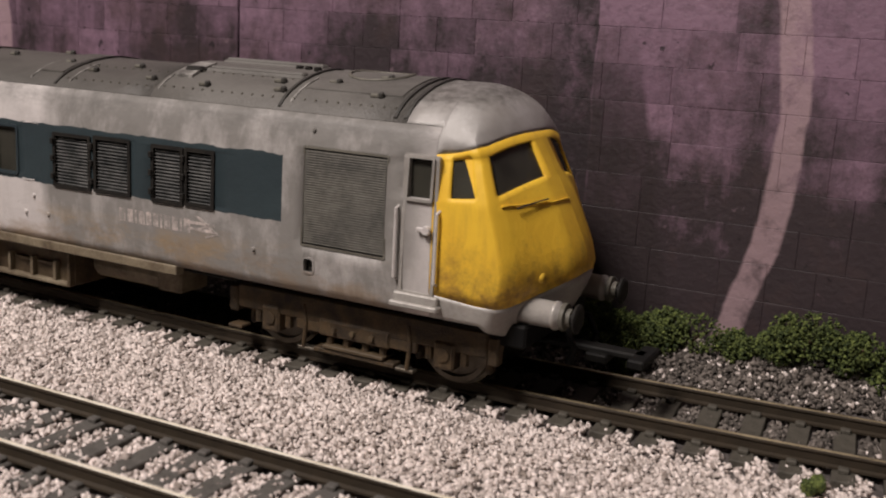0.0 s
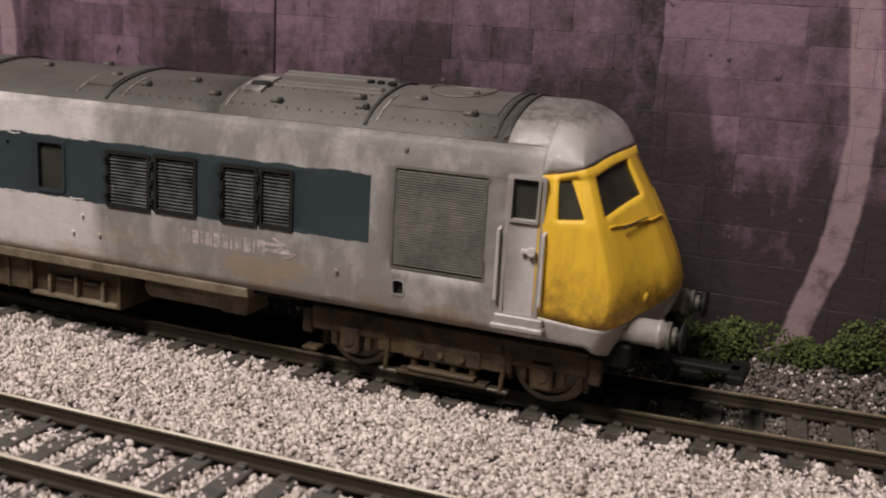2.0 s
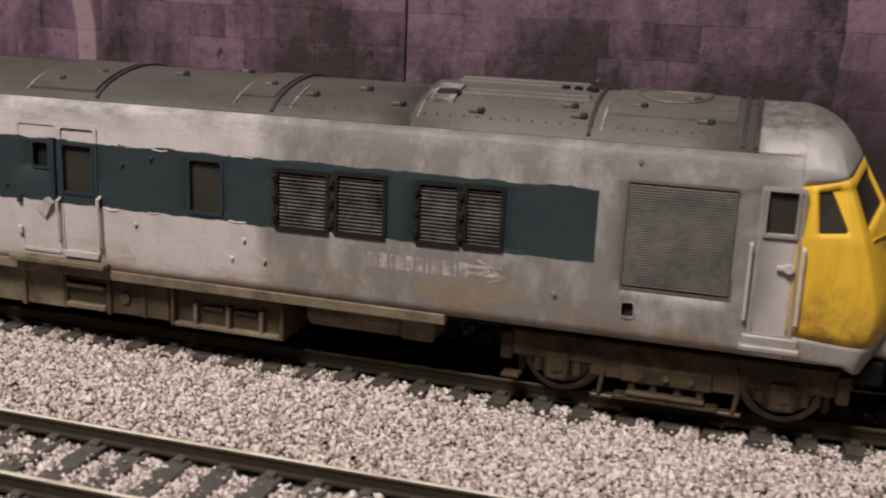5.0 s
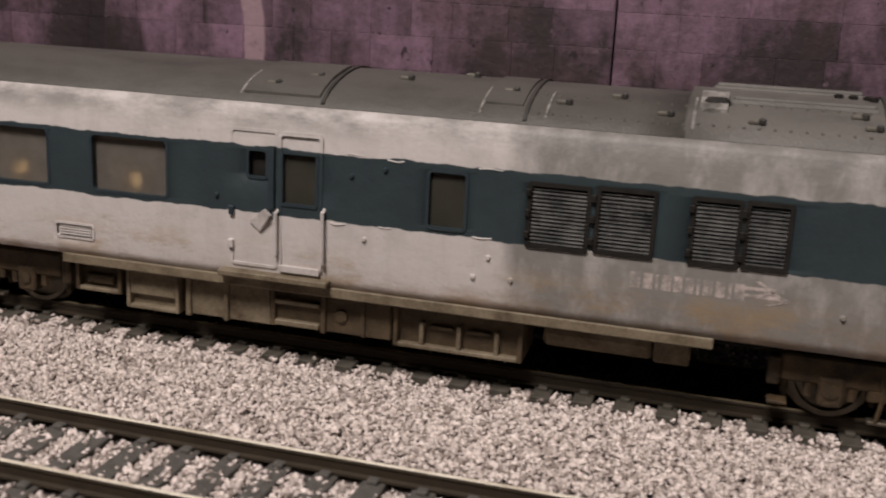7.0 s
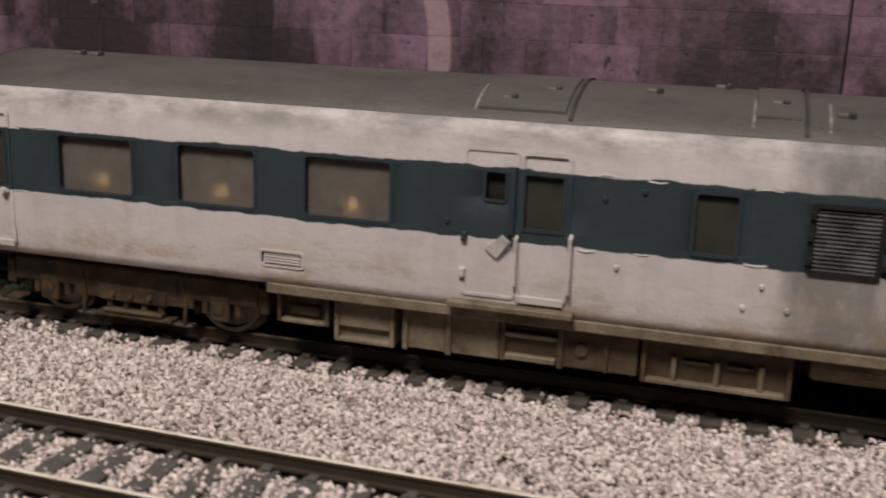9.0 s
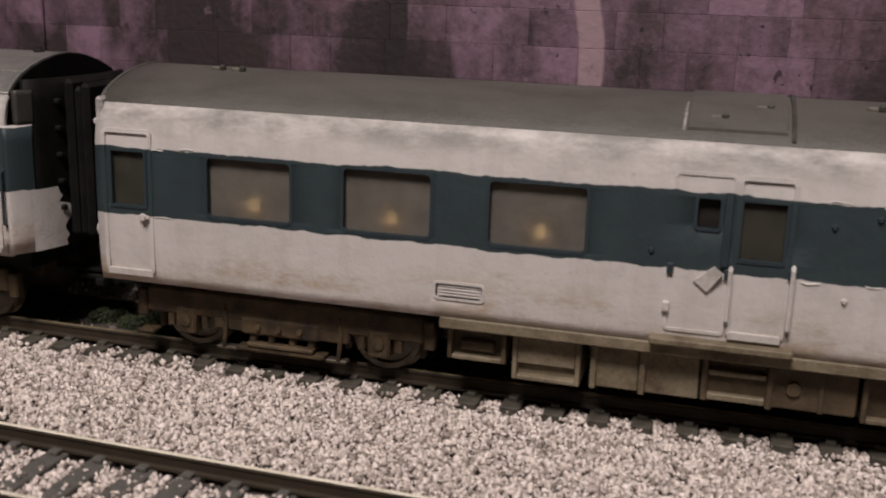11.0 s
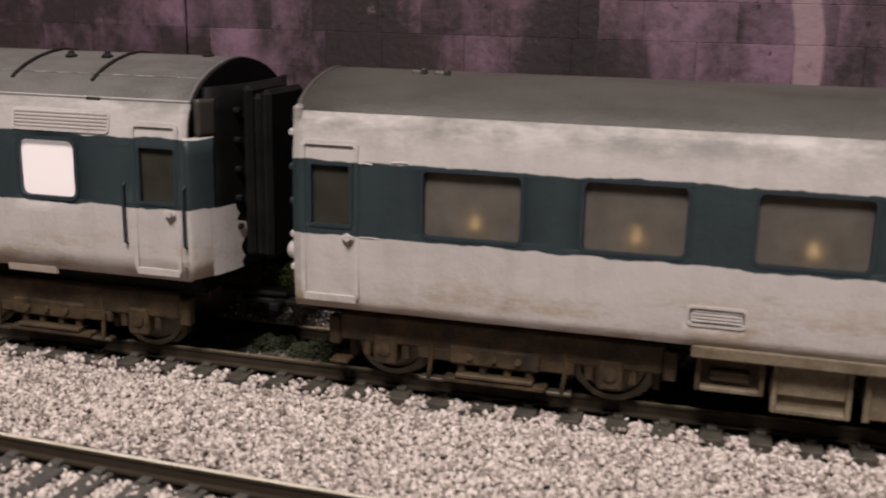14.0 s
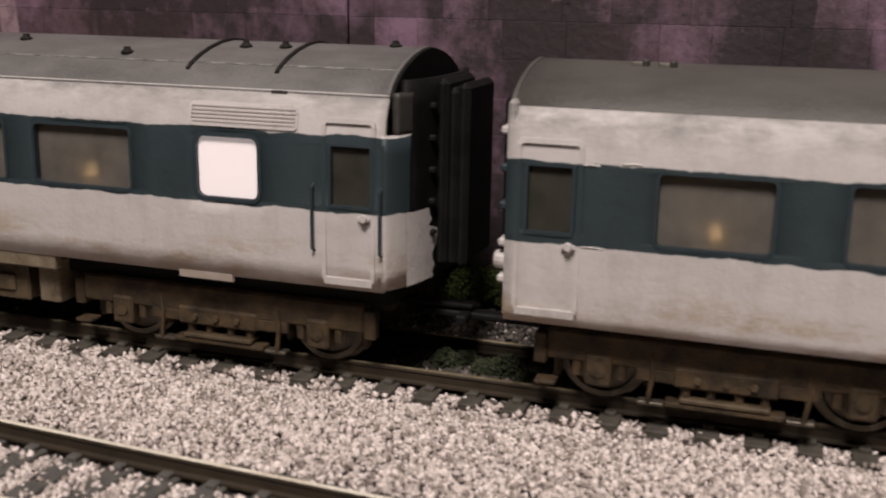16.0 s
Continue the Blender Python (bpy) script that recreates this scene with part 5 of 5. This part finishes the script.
def bowed_end(x, y0, y1, z0, z1):
    """A stretch of the bowed coach end between y0 and y1, with thickness."""
    m = Mesh()
    ys = np.linspace(y0, y1, 13)
    for d in (0.0, -1.0):
        for z in np.linspace(z0, z1, 9):
            m.v += [(x + bow(y) + d, y, z) for y in ys]
    n, layer = len(ys), 9 * len(ys)
    for k in (0, 1):
        m.f += [(k * layer + j * n + i, k * layer + j * n + i + 1, k * layer + (j + 1) * n + i + 1, k * layer + (j + 1) * n + i) for j in range(8) for i in range(n - 1)]
    for j in range(8):
        for i in (0, n - 1):
            a = j * n + i
            m.f.append((a, a + n, a + n + layer, a + layer))
    for j in (0, 8):
        for i in range(n - 1):
            a = j * n + i
            m.f.append((a, a + 1, a + 1 + layer, a + layer))
    return m


def build_coach():
    L = 0.0
    x1, x0 = -226.6, -428.0
    car = thing("coach", 0, 0, 0, "off-white and slate-blue coach with a lit window", "railway coach", "cars of the train")
    vest = (-235.2, -228.6, 31.2, 40.5)
    lit = (-258.2, -247.2, 30.9, 40.8)
    wins = [(-288.8 - 24.6 * k, -270.4 - 24.6 * k, 31.0, 40.8) for k in range(5)]
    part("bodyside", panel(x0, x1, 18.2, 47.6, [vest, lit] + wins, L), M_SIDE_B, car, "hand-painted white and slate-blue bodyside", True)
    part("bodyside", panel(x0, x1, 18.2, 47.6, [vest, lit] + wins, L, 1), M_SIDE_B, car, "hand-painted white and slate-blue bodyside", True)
    roof = part("roof", roof_shell(x0, x1, 47.6, L), M_ROOF_B, car, "light grey curved roof", True)
    for x in (-262.6, -246.8, -330, -350):
        part("roof_rib", roof_rib(x, 0.8, 0.4, -14.5, 14.5, lift=L), M_SEAL, roof)
    part("roof_rib", roof_rib(-227.2, 0.7, 0.15, lift=L), M_ROOF_B, roof)
    # pale colours paint in the highlights along the rain strips
    for y, pale in ((-17.2, M_WHITE), (-12.6, M_WORN_GLINT)):
        part("rain_strip", Mesh().tube([(x, y, roof_z(y, x) + L + 0.02) for x in (x0, -300, x1)], 0.15, 5), pale, roof, "thin raised rain strip")
    for x, y in ((-256.5, -5.5), (-249.5, -5.0), (-231.8, -1.0), (-276.0, -10.5), (-300, -6)):
        z = roof_z(y, x) + L
        part("roof_vent", Mesh().lathe("z", (x, y, z - 0.3), [(0, 1.0), (0.5, 1.1), (0.9, 0.6), (1.3, 0.5)], 10), M_SEAL, roof)
    for w in wins:
        saloon_window(car, *w, L)
        saloon_window(car, *w, L, 1)
        table_lamp(car, (w[0] + w[1]) / 2 + 0.3, 31.0)
        part("table", Mesh().box(w[0] + 3.5, w[1] - 3.5, -18.2, -8, 30.2, 31.0, 0.15), M_CLOTH, car, "white-topped saloon table")
    lw = part("window", ring(lit[0] - 0.5, lit[1] + 0.5, lit[2] - 0.5, lit[3] + 0.5, 0.7, 0.25, L, 1.9, 0.9), M_BLUE, car, "rounded slate-blue window surround")
    part("lit_pane", Mesh().box(lit[0] - 0.2, lit[1] + 0.2, -19.0, -18.6, lit[2] - 0.2, lit[3] + 0.2, 0.05), M_OPAL, lw, "brightly lit opal window")
    door(car, -236.6, -227.9, 19.2, 44.5, vest, L, "off-white and blue vestibule door", True, M_SIDE_B)
    vn = part("side_vent", ring(-259.4, -240.6, 42.2, 45.9, 0.45, 0.25, L), M_WHITE, car, "long slatted vent above the windows")
    for k in range(5):
        z = 42.8 + 0.58 * k
        y = -half_width(z - L)
        part("slat", Mesh().box(-258.9, -241.1, y - 0.2, y + 0.5, z, z + 0.34, 0.05), M_WHITE, vn)
    for x in (-238.0, -226.9):
        part("grab_rail", Mesh().tube([(x, -19.5, 24), (x, -20.3, 24.4), (x, -20.3, 34), (x, -19.5, 34.4)], 0.25), M_BLUE, car)
    part("saloon_partition", Mesh().box(x0 + 2, -264, -1.0, 0.0, 19, 48, 0.2).box(x0 + 2, x1 - 2, -18, 18, 18.6, 19.4, 0.2), M_INNER, car, "buff interior partition")
    part("vestibule_wall", Mesh().box(-246, -243, -17.5, 17.5, 19, 48, 0.2), M_DARK, car)
    end = part("car_end", bowed_end(x1, -15.6, 15.6, 18.4, 50.2), M_BLACK, car, "black bowed coach end", True)
    part("end_top", roof_end(x1, L), M_BLACK, end)
    part("corner_panel", bowed_end(x1, -19.4, -14.6, 18.6, 42.2), M_SIDE_B, end, "white and blue rounded corner", True)
    part("corner_top", bowed_end(x1, -17.3, -14.2, 42.2, 48.4), M_DARK_GREY, end, "dark grey upper corner", True)
    part("corner_panel", bowed_end(x1, 15.4, 19.4, 18.6, 47.6), M_SIDE_B, end, "white and blue rounded corner", True)
    rng = random.Random(4)
    zs, daub = np.linspace(18.6, 30.2, 13), Mesh()
    cols = 7
    for z in zs:
        far = -7.6 + rng.uniform(-1.5, 1.3) - (1.6 if z > 27 else 0.0)
        for k in range(cols):
            y = -15.8 + (far + 15.8) * k / (cols - 1)
            daub.v.append((x1 + bow(y) + 0.25, y, z))
    daub.f += [(j * cols + i, j * cols + i + 1, (j + 1) * cols + i + 1, (j + 1) * cols + i) for j in range(len(zs) - 1) for i in range(cols - 1)]
    part("white_daub", daub, M_WHITE, end, "ragged brushed white paint")
    for d, w, t in ((6.0, 7.6, 50.0), (7.6, 6.8, 48.6), (9.4, 7.4, 49.4)):
        part("bellows_fold", Mesh().box(x1 + d - 2.0, x1 + d, -w, w, 20, t, 0.9), M_BLACK, end, "black corridor bellows")
    for z in (26, 31, 36, 41, 46):
        part("jumper_bracket", Mesh().box(x1 + 3.0, x1 + 4.8, -9.8, -8.4, z - 0.5, z + 0.5, 0.25), M_BLACK, end)
    part("solebar", strip(-262.5, -252.5, 17.2, 18.5, 0.02), M_SIDE_B, car)
    part("underframe", Mesh().box(x0 + 2, x1 - 1, -13, 13, 14.0, 18.6, 0.3), M_BLACK, car)
    part("skirt", Mesh().box(x0 + 60, -287, -19.0, -17.0, 15.6, 18.4, 0.3), M_CREAM, car)
    part("equipment_box", Mesh().box(-293.2, -288.8, -16, -7, 8.6, 16.4, 0.3), M_CREAM, car)
    part("equipment_box", Mesh().box(-306, -295.3, -16, -7, 8.4, 16.0, 0.3).box(-304, -298, -16.6, -15.5, 10, 13, 0.3), M_TAN, car)
    part("coupling", Mesh().box(x1 - 6, x1 + 9, -1.4, 1.4, 11.2, 12.2, 0.3), M_BLACK, car, "black tension-lock coupling")
    bogie(car, -277.0, -240.0)
    bogie(car, -416.0, -379.0)
    return car


PHASE_A, PHASE_B = -23.3, -24.4
GREEN = (91.8, -12.5)
build_ground()
build_room()
build_power_car()
build_coach()
rng_b = random.Random(21)
xb = 34.0
k = 0
while xb < 190:
    w = rng_b.uniform(8, 12)
    h = rng_b.choice((5.5, 7, 8, 12)) * rng_b.uniform(0.85, 1.1) * (0.8 if xb < 75 else 1.0)
    build_bush(xb, 28.0 + 3.4 * min(1, (xb - 30) / 60), ground_z(xb, 29) + 0.3, w, h, 100 + k, "ragged green foam bush against the stone wall")
    xb += w * rng_b.uniform(0.85, 1.1)
    k += 1
for k, xb in enumerate((-246, -238, -230, -222, -215, -40, -31)):
    build_bush(xb, 26.5, ground_z(xb, 26.5) + 0.3, 10, 9, 300 + k, "ragged green foam bush behind the train")
for k, (xb, yb) in enumerate(((-214, 2), (-207, -3), (-200, 3), (-192, -2), (-222, 4))):
    build_bush(xb, yb, -0.8, 6.0, 2.4, 400 + k, "low dark green weed between the rails", M_WEED)
build_bush(50.5, 20.0, ground_z(50, 20) + 0.2, 9.0, 13.0, 600, "tall ragged green foam bush beside the buffers")
build_bush(GREEN[0], GREEN[1], -0.4, 3.0, 2.2, 500, "small green tuft in the ballast")
build_ballast()
build_track("weathered model track carrying the train, dark sleepers in ballast", track_y, PHASE_A, GAUGE, M_RAIL_DULL, M_SLEEPER_DARK)
build_track("empty weathered model track, rail heads painted pale for their shine", near_y, PHASE_B, GAUGE, M_RAIL, M_SLEEPER)
build_wall()
